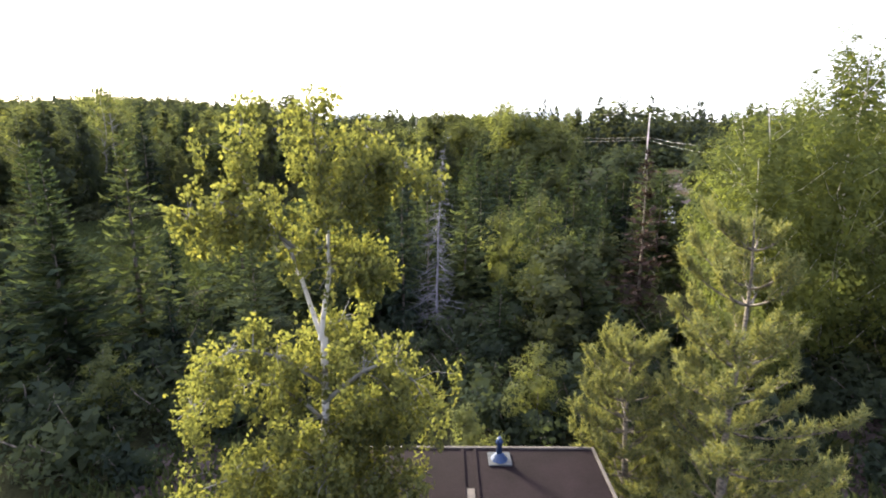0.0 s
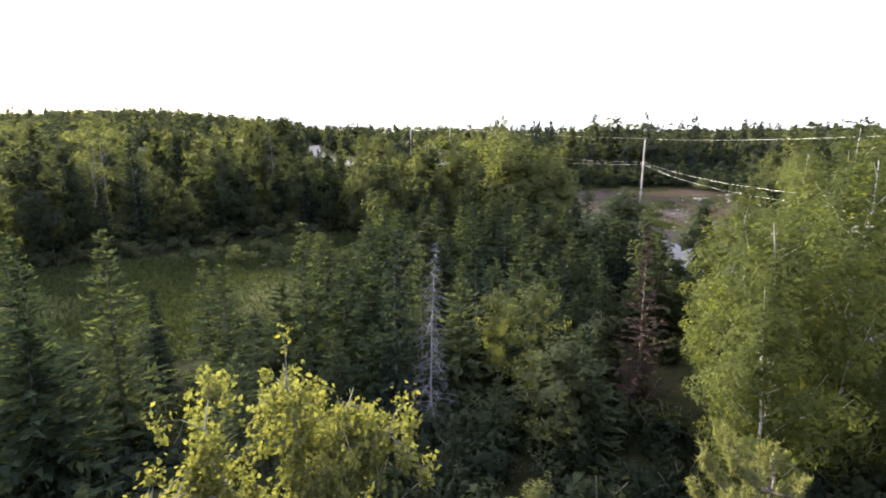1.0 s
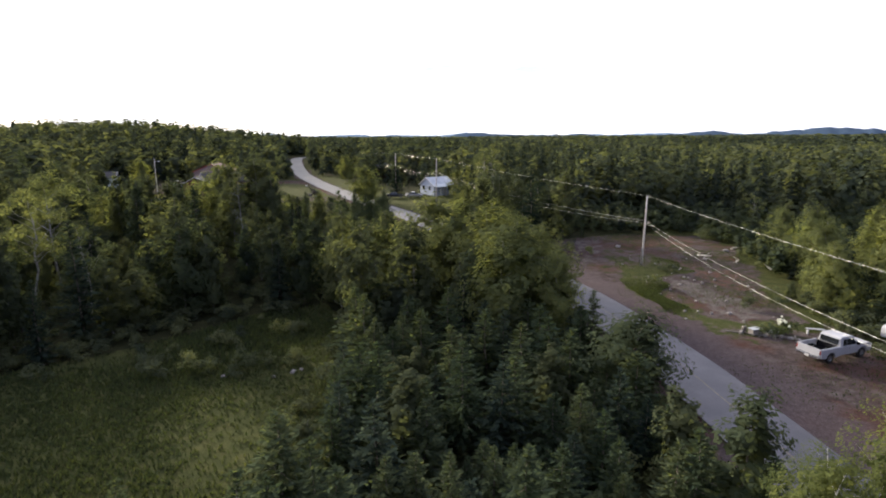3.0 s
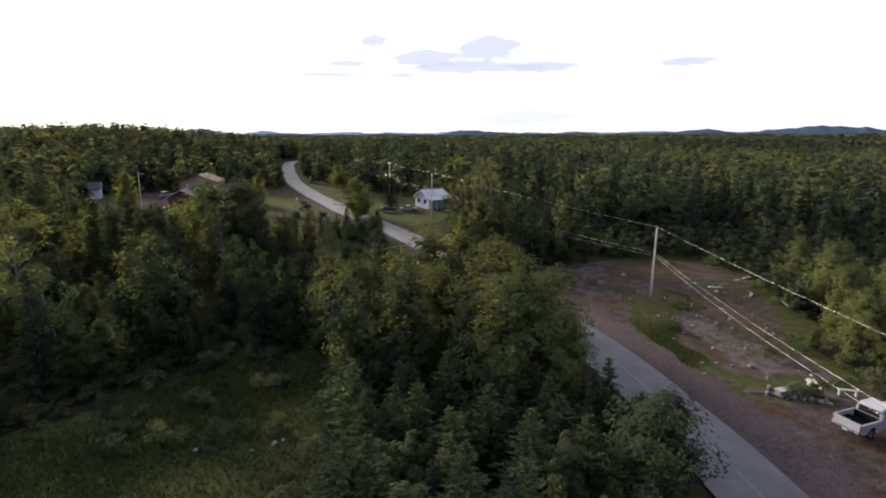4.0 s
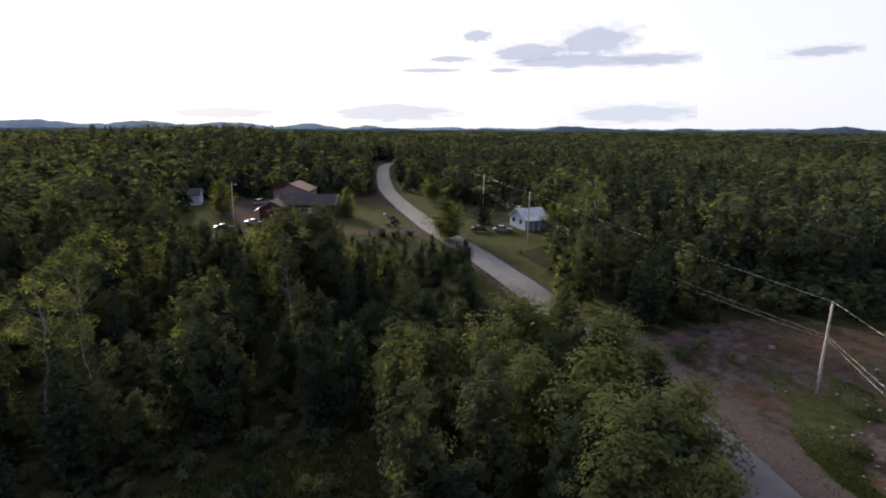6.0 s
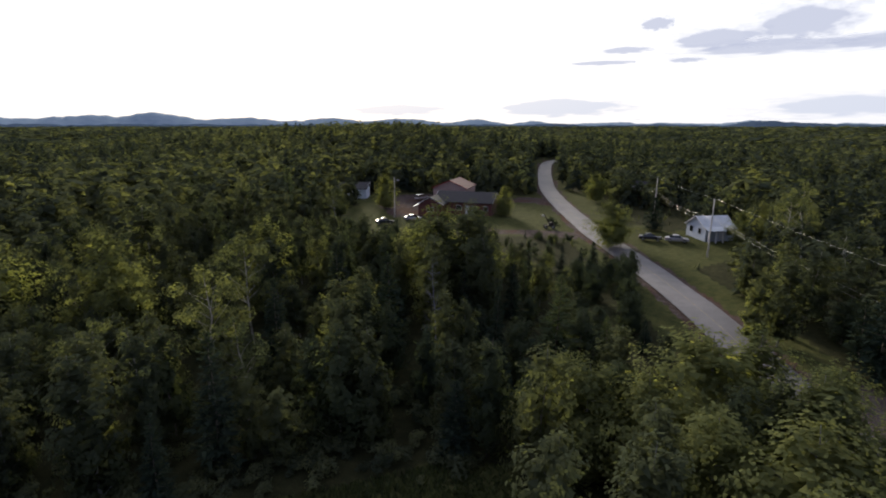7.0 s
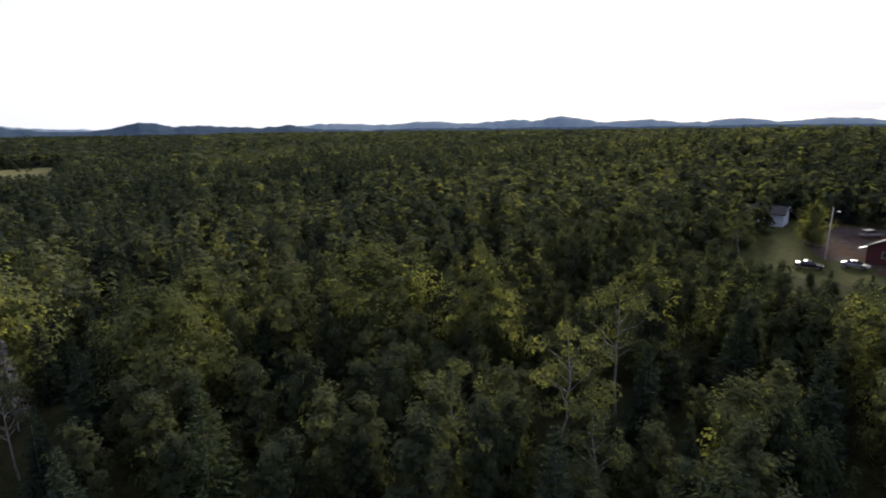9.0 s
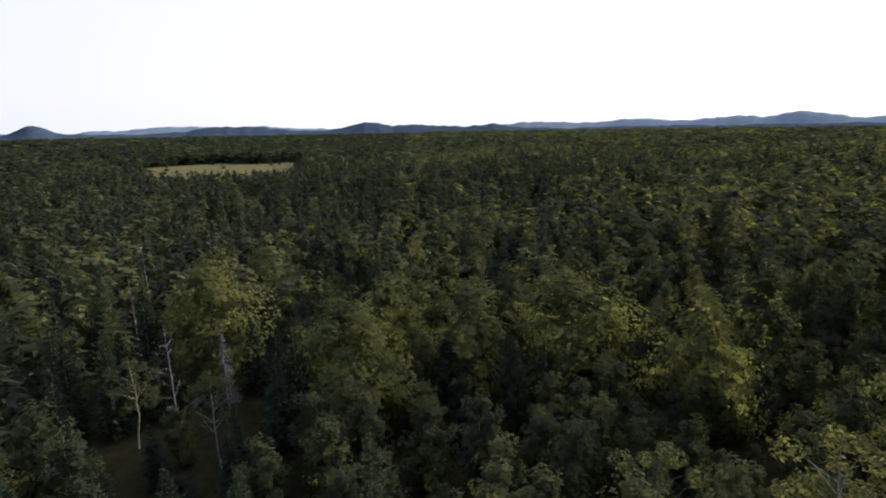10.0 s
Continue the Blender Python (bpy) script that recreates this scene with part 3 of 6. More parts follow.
ASPHALT = asphalt_material()
road = new("road", ribbon("road", -2.75, 2.75, 0.06, ASPHALT, cols=7, crown=0.05, jitter=0.12))
tagged(road, label="worn grey two-lane asphalt country road with gravel edges", category="road", kind="structure")
YELLOW = plain("faded_yellow_line", (0.19, 0.155, 0.115), 0.7, 0, 0.5, 1.2)
line = new("trim_road_line", ribbon("road_line", -0.05, 0.05, 0.068, YELLOW, 60, 260, cols=2))
tagged(line, label="faded yellow centre line painted on the asphalt", category="road line", kind="structure")

# ---- woods ----
HOUSE_SPOTS = [(-60, 163, 16), (3, 156, 9), (-97, 168, 9), (-22, 171, 5)]


def scatter(x0, x1, y0, y1, step, rng):
    gx_, gy_ = np.meshgrid(np.arange(x0, x1, step), np.arange(y0, y1, step))
    n = gx_.size
    return gx_.ravel() + rng.uniform(-0.48, 0.48, n) * step, gy_.ravel() + rng.uniform(-0.48, 0.48, n) * step


def wooded(x, y, margin=6.2):
    """Where trees may stand."""
    ok = np.abs(road_distance(x, y)) > margin
    for poly in (FIELD, YARD, LAWN_WEST, LAWN_EAST, ROADSIDE_EAST, CLEARING):
        ok &= ~inside(x, y, poly)
    for hx, hy, hr in HOUSE_SPOTS:
        ok &= np.hypot(x - hx, y - hy) > hr
    ok &= (np.hypot(x, y) > 7) & ~boggy(x, y)
    return ok


def wood_height(x, y):
    """How tall the trees are in a place, in metres."""
    h = 10.8 + 1.6 * wave(x, y, 23.0, 1.0) + 1.2 * wave(x, y, 70.0, 4.0)
    h = np.where((x < -18) & (x > -90) & (y > 52) & (y < 100), 13.6 + 1.3 * wave(x, y, 15.0), h)
    h = np.where((x < -50) & (x > -110) & (y > 25) & (y < 110), 10.0 + 1.8 * wave(x, y, 12.0, 2.0), h)
    low = (x > -80) & (x < -8) & (y > 92) & (y < 150)  # young growth before the houses
    h = np.where(low, np.minimum(h, 10.8 - (y - 92) * 0.16), h)
    h = np.where((x > -84) & (x < -55) & (y > 118) & (y < 140), np.minimum(h, 3.4), h)
    h = np.where((x > 6) & (x < 30) & (y > 100) & (y < 145), np.minimum(h, 8.5), h)
    h = np.where((x > -7) & (x < 12) & (y > 76) & (y < 112), np.clip(8.5 - (y - 76) * 0.28, 2.6, 9), h)  # bushes below the road's bank
    near = (x > -9) & (x < 17) & (y > 17) & (y < 56)  # young spruces between meadow and road
    h = np.where(near, 5.0 + 0.8 * wave(x, y, 9.0), h)
    h = np.where((x > 24) & (y > 60) & (y < 112) & (x < 62), 4.0 + 1.2 * wave(x, y, 8.0), h)  # scrub round the dirt clearing
    h = np.where((x > 22) & (y < 60), np.minimum(h, 7.5), h)
    h = np.where((y < 33) & (x < -4) & (x > -40), 5.0 + 0.8 * wave(x, y, 6.0), h)
    # young growth along the line of the road, from the meadow to the houses
    road_side = (x < 6 - 0.04 * y) & (x > -0.30 * y - 2) & (y > 76) & (y < 185)
    h = np.where(road_side, np.minimum(h, np.maximum(11.6 - 0.083 * (y - 60) - base_rise(x, y), 2.2)), h)
    h = np.where((x > -2) & (x < np.where(y < 135, 4.5, 9)) & (y > 112) & (y < 151), np.minimum(h, 2.8), h)
    return h


def conifer_share(x, y):
    c = 0.42 + 0.5 * wave(x, y, 31.0, 3.0)
    c = np.where((x > 20) & (y > 100), 0.5 + 0.3 * wave(x, y, 25.0), c)
    c = np.where(np.hypot(x, y - 50) > 210, 0.30 + 0.45 * wave(x, y, 47.0, 2.0), c)
    c = np.where((x < -9) & (x > -110) & (y > 25) & (y < 125), 0.13 + 0.3 * wave(x, y, 19.0, 3.0), c)
    c = np.where((x > -9) & (x < 12) & (y > 18) & (y < 57), 0.78, c)
    c = np.where((y > 58) & (y < 82) & (x > -12) & (x < 14), 0.06, c)
    c = np.where((x < 0) & (x > -32) & (y > 78) & (y < 135), 0.25, c)
    c = np.where((x < -16) & (y < 34), 0.7, c)
    return c


rng = np.random.default_rng(11)
ASPENS = [broadleaf("aspen", rng, 10, w, b, 2600, 0.18, LEAF_ASPEN, BARK_ASPEN, 24, 0.15) for w, b in ((4.6, 0.08), (3.9, 0.12), (5.2, 0.06), (4.2, 0.05), (4.8, 0.16))]
ROUND = [broadleaf("broadleaf", rng, 10, w, b, 2600, 0.19, LEAF_BUSH, BARK_GREY, 24, 0.15) for w, b in ((5.8, 0.06), (5.2, 0.05), (4.6, 0.1))]
PALES = [broadleaf("thin_aspen", rng, 10, 5.0, 0.5, 2000, 0.14, LEAF_ASPEN, BARK_SILVER, 17, 0.1, 0.05, bare=0.12) for _ in range(2)]
SPRUCES = [spruce("spruce", rng, 10, w, 0.06, 28, 7, 0.62, LEAF_SPRUCE, BARK_GREY, fill=8) for w in (3.4, 2.8, 4.0)]
LARCHES = [spruce("larch", rng, 10, w, 0.08, 28, 8, 0.5, LEAF_LARCH, BARK_GREY, 0.15, fill=9, ragged=0.4) for w in (4.2, 3.6)]
SNAGS = [(dead_tree("snag", rng, 10, 12, 2, 2.2, BARK_DEAD, 4, 0.6),), (dead_tree("snag", rng, 10, 46, 4, 1.5, BARK_DEAD, 4, -0.25),)]

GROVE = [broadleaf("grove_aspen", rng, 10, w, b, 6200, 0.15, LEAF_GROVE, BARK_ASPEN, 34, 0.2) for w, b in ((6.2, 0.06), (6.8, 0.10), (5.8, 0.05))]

DENSE = [broadleaf("dense_tree", rng, 10, w, 0.04, 6000, 0.17, LEAF_BUSH, BARK_GREY, 26, 0.2, stems=2) for w in (7.0, 6.2)]
SMALL = [spruce("young_larch", rng, 10, w, 0.05, 22, 7, 0.75, LEAF_LARCH, BARK_GREY, 0.12, fill=8, ragged=0.35) for w in (5.0, 4.4)]
DARK = [spruce("young_spruce", rng, 10, 4.2, 0.05, 20, 7, 0.8, LEAF_SPRUCE, BARK_GREY, 0.25, fill=7)]
SHOOTS = [broadleaf("sapling", rng, 10, 5.0, 0.12, 1500, 0.26, LEAF_ASPEN, BARK_ASPEN, 16, 0.2)]
KINDS = {
    "young_conifer": (SMALL, "young soft-green larch packed among others beside the meadow", "young larches by the meadow"),
    "young_spruce": (DARK, "young dark spruce among lighter larches beside the meadow", "young spruces by the meadow"),
    "sapling": (SHOOTS, "bright green poplar sapling among the young conifers", "poplar saplings"),
    "round_tree": (DENSE, "dense dark green round-crowned tree beside the road", "round trees by the road"),
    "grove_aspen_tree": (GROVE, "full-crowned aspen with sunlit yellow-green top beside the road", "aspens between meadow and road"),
    "aspen_tree": (ASPENS, "slender aspen with fluttering green leaves and a pale trunk", "forest aspens"),
    "broadleaf_tree": (ROUND, "rounded dark green broadleaf tree in the woods", "forest broadleaf trees"),
    "thin_aspen_tree": (PALES, "sparse ailing aspen with bare pale limbs among the leaves", "thin aspens"),
    "spruce_tree": (SPRUCES, "dark green spruce with a pointed top and drooping boughs", "forest spruces"),
    "larch_tree": (LARCHES, "soft grey-green larch with feathery boughs", "forest larches"),
    "dead_tree": (SNAGS, "bare grey dead tree standing among the leafy trees", "dead trees"),
}


def plant(kind, x, y, h, rng, widen=1.0, which=None, label="", spin=None):
    kits, text, group = KINDS[kind]
    kit = kits[int(rng.integers(len(kits))) if which is None else which]
    s = h / 10
    w = s * widen * (1.25 if h < 7.5 else 1.0)
    spin = rng.random() * 6.28 if spin is None else spin
    m = Matrix.Translation((x, y, float(land(x, y)) - 0.08)) @ Matrix.Rotation(spin, 4, "Z") @ Matrix.Diagonal((w, w, s, 1))
    return make_tree(kind, kit, m, label or text, group)


# trees that stand out by their shape and place, stand by stand: kind, x, y, height of the top above the datum, spread, variant
BY_THE_SHED = [
    ("dead_tree", -0.2, 21.0, 6.3, 0.85, 1), ("larch_tree", -12.1, 20.1, 6.8, 1.0, 0), ("larch_tree", -15.8, 20.8, 6.3, 1.0, 1), ("larch_tree", -6.5, 26.6, 6.0, 1.0, 1),
    ("spruce_tree", -13.7, 25.6, 3.0, 0.8, 1), ("larch_tree", -9.3, 23.5, 4.7, 1.1, 0), ("larch_tree", -18.8, 24.0, 6.1, 1.0, 0), ("spruce_tree", -1.8, 21.9, 6.3, 0.7, 0),
    ("larch_tree", -0.9, 23.6, 5.5, 0.8, 1), ("spruce_tree", 1.9, 27.5, 4.5, 1.0, 2), ("larch_tree", 2.3, 39.7, 5.4, 1.1, 0), ("larch_tree", 2.1, 51.5, 5.5, 1.1, 1),
    ("larch_tree", 6.6, 43.4, 5.2, 1.2, 0), ("broadleaf_tree", 14.3, 30.4, 6.9, 0.85, 1)]
ROADSIDE = [
    ("round_tree", 14.2, 43.9, 6.0, 1.4, 0), ("round_tree", 15.4, 48.5, 3.6, 0.8, 1), ("aspen_tree", 6.5, 97.5, 10.2, 1.1, 1), ("aspen_tree", 9.1, 99.7, 10.9, 1.3, 0),
    ("aspen_tree", 9.8, 108.5, 9.8, 1.3, 0), ("aspen_tree", 13.4, 110.0, 10.4, 1.3, 2), ("aspen_tree", 8.0, 114.0, 8.7, 1.3, 1), ("aspen_tree", 17.2, 108.0, 10.0, 1.3, 3),
    ("aspen_tree", 11.5, 116.5, 9.7, 1.3, 2), ("aspen_tree", 20.8, 112.0, 9.8, 1.2, 0), ("aspen_tree", 16.0, 118.0, 10.4, 1.3, 0), ("thin_aspen_tree", 19.8, 124.4, 10.8, 1.3, 0),
    ("thin_aspen_tree", 13.5, 135.0, 14.6, 1.0, 1), ("thin_aspen_tree", 16.5, 140.0, 15.6, 1.0, 0), ("thin_aspen_tree", 58.5, 102.8, 7.0, 1.0, 0)]
DIRT_EDGE = [
    ("grove_aspen_tree", 43.5, 65.0, 8.5, 1.0, 0), ("grove_aspen_tree", 47.0, 71.0, 9.5, 1.0, 1), ("grove_aspen_tree", 41.0, 59.0, 7.0, 1.0, 2), ("grove_aspen_tree", 50.0, 63.0, 10.0, 1.0, 1),
    ("grove_aspen_tree", 45.5, 56.0, 8.5, 1.0, 0), ("grove_aspen_tree", 53.0, 70.0, 9.5, 1.0, 2), ("grove_aspen_tree", 48.5, 78.5, 8.0, 1.0, 0)]
ROAD_GROVE = [
    ("grove_aspen_tree", -6.6, 70.3, 7.8, 1.35, 0), ("grove_aspen_tree", -9.4, 73.6, 6.6, 1.25, 2), ("grove_aspen_tree", 1.9, 73.3, 10.7, 1.45, 1), ("grove_aspen_tree", 4.2, 77.0, 9.8, 1.3, 0),
    ("grove_aspen_tree", 7.9, 69.1, 10.0, 1.4, 2), ("grove_aspen_tree", 8.9, 58.4, 9.8, 1.35, 1), ("grove_aspen_tree", 6.9, 54.6, 8.6, 1.2, 0), ("grove_aspen_tree", 6.0, 63.6, 10.0, 1.3, 1),
    ("grove_aspen_tree", 11.4, 62.2, 9.0, 1.3, 0), ("grove_aspen_tree", 12.0, 55.4, 7.6, 1.2, 2), ("grove_aspen_tree", 2.4, 66.6, 8.6, 1.3, 2), ("grove_aspen_tree", -2.4, 70.0, 8.2, 1.2, 1),
    ("grove_aspen_tree", 11.4, 67.5, 8.8, 1.25, 0), ("grove_aspen_tree", 9.0, 74.5, 9.2, 1.2, 1), ("spruce_tree", 3.4, 55.4, 5.5, 0.9, 0)]
WEST_WOOD = [
    ("dead_tree", -24.3, 81.0, 12.0, 1.0, 0), ("thin_aspen_tree", -43.0, 66.8, 12.1, 1.15, 0), ("thin_aspen_tree", -46.3, 58.2, 9.0, 1.1, 1), ("thin_aspen_tree", -35.9, 64.6, 8.9, 1.0, 0),
    ("thin_aspen_tree", -47.4, 77.2, 13.0, 1.1, 1), ("grove_aspen_tree", -72.4, 60.6, 13.5, 1.45, 1), ("grove_aspen_tree", -62.9, 71.7, 13.8, 1.1, 0), ("aspen_tree", -69.9, 82.0, 14.2, 1.2, 0),
    ("grove_aspen_tree", -51.5, 85.3, 12.6, 1.15, 2), ("aspen_tree", -27.9, 98.3, 14.4, 1.4, 2), ("aspen_tree", -31.4, 96.0, 13.4, 1.3, 3), ("aspen_tree", -24.6, 95.0, 11.6, 1.2, 0), ("grove_aspen_tree", -34.6, 100.6, 14.3, 1.2, 1), ("grove_aspen_tree", -28.2, 103.2, 14.3, 1.2, 2), ("aspen_tree", -73.8, 48.4, 12.6, 1.3, 2)]
FAR_WEST_WOOD = [
    ("grove_aspen_tree", -69.0, 34.6, 12.4, 1.25, 1), ("grove_aspen_tree", -66.6, 38.6, 11.4, 1.15, 0), ("grove_aspen_tree", -76.3, 40.9, 12.4, 1.15, 2), ("grove_aspen_tree", -78.8, 17.1, 15.0, 1.3, 0),
    ("aspen_tree", -60.0, 32.8, 6.8, 1.2, 0), ("larch_tree", -48.2, 39.4, 9.6, 1.0, 0), ("dead_tree", -67.5, 18.6, 10.9, 1.1, 0), ("thin_aspen_tree", -62.1, 24.0, 7.9, 1.0, 1),
    ("dead_tree", -82.0, 8.0, 12.4, 0.8, 0), ("dead_tree", -71.6, 21.6, 8.4, 0.9, 1), ("thin_aspen_tree", -66.0, 14.6, 8.0, 1.0, 0), ("dead_tree", -98.0, 2.0, 14.0, 0.6, 0), ("dead_tree", -101.0, 10.0, 14.4, 0.6, 0)]
BY_THE_HOUSES = [
    ("grove_aspen_tree", -14.6, 139.0, 10.9, 1.5, 1), ("round_tree", -8.4, 110.5, 6.8, 0.9, 0), ("round_tree", -11.8, 114.5, 6.4, 0.9, 1), ("round_tree", -7.4, 103.5, 6.4, 0.85, 1),
    ("round_tree", -12.6, 106.5, 6.6, 0.95, 0), ("round_tree", -10.6, 119.5, 5.6, 0.9, 1), ("round_tree", -6.2, 97.0, 6.0, 0.9, 0), ("round_tree", -15.6, 110.0, 6.2, 0.95, 1),
    ("grove_aspen_tree", -43.9, 158.6, 10.3, 1.25, 0), ("spruce_tree", -8.5, 157.0, 9.8, 1.4, 2), ("grove_aspen_tree", -76.5, 156.0, 11.8, 1.4, 2), ("grove_aspen_tree", -27.0, 192.0, 12.0, 1.2, 1),
    ("grove_aspen_tree", 8.2, 148.5, 9.2, 1.0, 0), ("grove_aspen_tree", 11.0, 152.5, 10.8, 1.0, 1), ("thin_aspen_tree", -78.0, 135.5, 9.8, 1.6, 0), ("grove_aspen_tree", -82.5, 143.0, 9.8, 1.1, 2)]
taken = []
for stand in (BY_THE_SHED, ROADSIDE, DIRT_EDGE, ROAD_GROVE, WEST_WOOD, FAR_WEST_WOOD, BY_THE_HOUSES):
    for kind, x, y, top, w, v in stand:
        plant(kind, x, y, top - float(land(x, y)), rng, w, v)
        taken.append((x, y, 2.5 if kind in ("thin_aspen_tree", "dead_tree") else 1.6 * w))

# the woods round the camera's stretch, tree by tree; the rest as far woods
def sector(x, y):
    """The parts of the country that the walk looks at: ahead, and round to the west."""
    a = np.degrees(np.arctan2(-(x + 10), y - 40))
    return ((a > -54) & (a < 140)) | (np.hypot(x + 20, y - 45) < 80)


px_, py_ = scatter(-230, 190, -160, 260, 4.15, rng)
keep = wooded(px_, py_) & sector(px_, py_) & (np.hypot(px_ + 10, py_ - 60) < 200)
for x, y, r in taken:
    keep &= np.hypot(px_ - x, py_ - y) > r + 0.7
keep &= ~((px_ > -4) & (px_ < 9) & (py_ < 19)) & ~((px_ > -20) & (px_ <= -4) & (py_ < 16)) & ~((px_ >= 9) & (px_ < 19) & (py_ < 27))
px_, py_ = px_[keep], py_[keep]
ph = np.minimum(wood_height(px_, py_) * np.where(rng.random(len(px_)) < 0.4, rng.uniform(0.45, 0.75, len(px_)), rng.uniform(0.85, 1.22, len(px_))), 14.2)
ph = np.where((px_ < -22) & (px_ > -92) & (py_ > 12) & (py_ < 94), ph * 0.84, ph)  # the marked trees stand above their neighbours
lawn_view = (-px_ > 0.17 * (py_ - 30)) & (-px_ < 0.335 * (py_ - 30)) & (py_ > 98) & (py_ < 150)  # low growth before the lawn
ph = np.where(lawn_view, np.minimum(ph, np.maximum(1.8, 8.2 - (py_ - 100) * 0.2)), ph)
conifer = rng.random(len(px_)) < conifer_share(px_, py_)
pick = rng.random(len(px_))
stretch = np.minimum(np.hypot(np.clip(px_, -3, 12) - px_, np.clip(py_, 25, 75) - py_), np.hypot(np.clip(px_, -65, -20) - px_, np.clip(py_, 38, 92) - py_))
order = np.argsort(stretch)
LIMITS = {"aspen_tree": 260, "broadleaf_tree": 150, "thin_aspen_tree": 18, "spruce_tree": 110, "larch_tree": 110}
counts = dict.fromkeys(LIMITS, 0)
rest = []
for i in order:
    k = ("larch_tree" if pick[i] < (0.62 if px_[i] > -12 and py_[i] < 58 else 0.25) else "spruce_tree") if conifer[i] else ("aspen_tree" if pick[i] < 0.62 else "broadleaf_tree" if pick[i] < 0.93 else "thin_aspen_tree" if pick[i] < 0.95 and px_[i] < -22 else "aspen_tree")
    if stretch[i] < 60 and counts[k] < LIMITS[k]:
        counts[k] += 1
        plant(k, px_[i], py_[i], ph[i] * (0.9 if k == "broadleaf_tree" else 1), rng, rng.uniform(0.85, 1.15))
    else:
        rest.append(i)
rest = np.array(rest)
# young conifers and saplings packed between the meadow and the road
yx, yy = scatter(-7, 17, 18, 60, 2.5, rng)
keep = wooded(yx, yy, 5.6) & ~((yx < 9) & (yy < 19.5)) & ~((yx >= 7.5) & (yy < 28)) & ~((yx > 0) & (yy > 53))
for x, y, r in taken:
    keep &= np.hypot(yx - x, yy - y) > 0.9 * r
for x, y in zip(yx[keep], yy[keep]):
    k = rng.random()
    plant("young_conifer" if k < 0.76 else "young_spruce" if k < 0.92 else "sapling", x, y, (3.9 + 0.035 * y) * rng.uniform(0.7, 1.25), rng, rng.uniform(0.9, 1.2))


def low_broad(rng, n, size, h=10.0, w=4.4):
    """A simple egg-shaped crown with bumps."""
    v = np.concatenate([[0.97, 0.9], rng.random(12) ** 0.8 * 0.85])
    a = np.arange(14) * 2.4 + rng.random()
    r = w * 0.5 * egg(v) * rng.uniform(0.45, 0.8, 14)
    c = np.column_stack([np.cos(a) * r, np.sin(a) * r, h * (0.12 + 0.83 * v)])
    core = clump_leaves(c * [0.55, 0.55, 0.92], w * (0.24 - 0.11 * v), n // 4, size * 1.7, rng, 0, 0.3, 0.3, np.array([0, 0, 4.5]))
    return merge([clump_leaves(c, w * (0.24 - 0.11 * v) * rng.uniform(0.8, 1.2, 14), n - n // 4, size, rng, 0.2, 0.8, 0.22, np.array([0, 0, 4.5])), core])


def low_spruce(rng, n, size, h=10.0, w=3.0):
    u = 0.08 + 0.92 * rng.random(n) ** 1.2
    a = rng.random(n) * 6.28
    r = w * 0.5 * (1 - u) ** 0.85 * rng.uniform(0.25, 0.7, n)
    c = np.column_stack([np.cos(a) * r, np.sin(a) * r, u * h + 0.1])
    way = np.column_stack([np.cos(a), np.sin(a), rng.normal(size=n) * 0.3 - 0.55])
    ln = size * (1.3 - 0.85 * u)
    return sprigs(c, way, ln, ln * 0.33, rng)


def forest_mesh(name, x, y, h, protos, mat, label, widen=1.1):
    """Many trees as one piece of woodland."""
    vs, fs, tints, base = [], [], [], 0
    which = RNG.integers(len(protos), size=len(x))
    z = land(x, y)
    for k, (pv, pf) in enumerate(protos):
        s = np.where(which == k)[0]
        if not len(s):
            continue
        a = RNG.random(len(s)) * 6.28
        sc = (h[s] / 10)[:, None]
        wd = sc * RNG.uniform(0.75, 1.2, len(s))[:, None] * widen
        ca_, sa = np.cos(a)[:, None], np.sin(a)[:, None]
        vx = (pv[:, 0] * ca_ - pv[:, 1] * sa) * wd + x[s][:, None]
        vy = (pv[:, 0] * sa + pv[:, 1] * ca_) * wd + y[s][:, None]
        vz = pv[:, 2] * sc + z[s][:, None]
        v = np.stack([vx, vy, vz], -1).reshape(-1, 3)
        f = (pf[None] + (np.arange(len(s)) * len(pv))[:, None, None] + base).reshape(-1, pf.shape[1])
        base += len(v)
        t = np.clip(0.5 + 0.3 * wave(x[s], y[s], 40.0, 5.0) + RNG.normal(size=len(s)) * 0.3, 0, 1)
        vs.append(v)
        fs.append(f)
        tints.append(np.repeat(t, len(pv)))
    ob = new(name, mesh_data(name, [(np.concatenate(vs), np.concatenate(fs), 0)], [mat], np.concatenate(tints)))
    return tagged(ob, label=label, category="woods", kind="stuff")


for part_of, n, size in ((np.hypot(px_[rest] + 15, py_[rest] - 60) < 115, 210, 0.52), (np.hypot(px_[rest] + 15, py_[rest] - 60) >= 115, 110, 0.78)):
    s_ = rest[part_of]
    b, c = s_[~conifer[s_]], s_[conifer[s_]]
    forest_mesh("broadleaf_woods", px_[b], py_[b], ph[b], [low_broad(RNG, n, size) for _ in range(6)], WOODS_BROAD, "dense green aspen and birch woods", 1.15)
    forest_mesh("spruce_woods", px_[c], py_[c], ph[c], [low_spruce(RNG, int(n * 0.8), size * 2.2) for _ in range(5)], WOODS_SPRUCE, "dark spruce woods with pointed tops", 1.15)
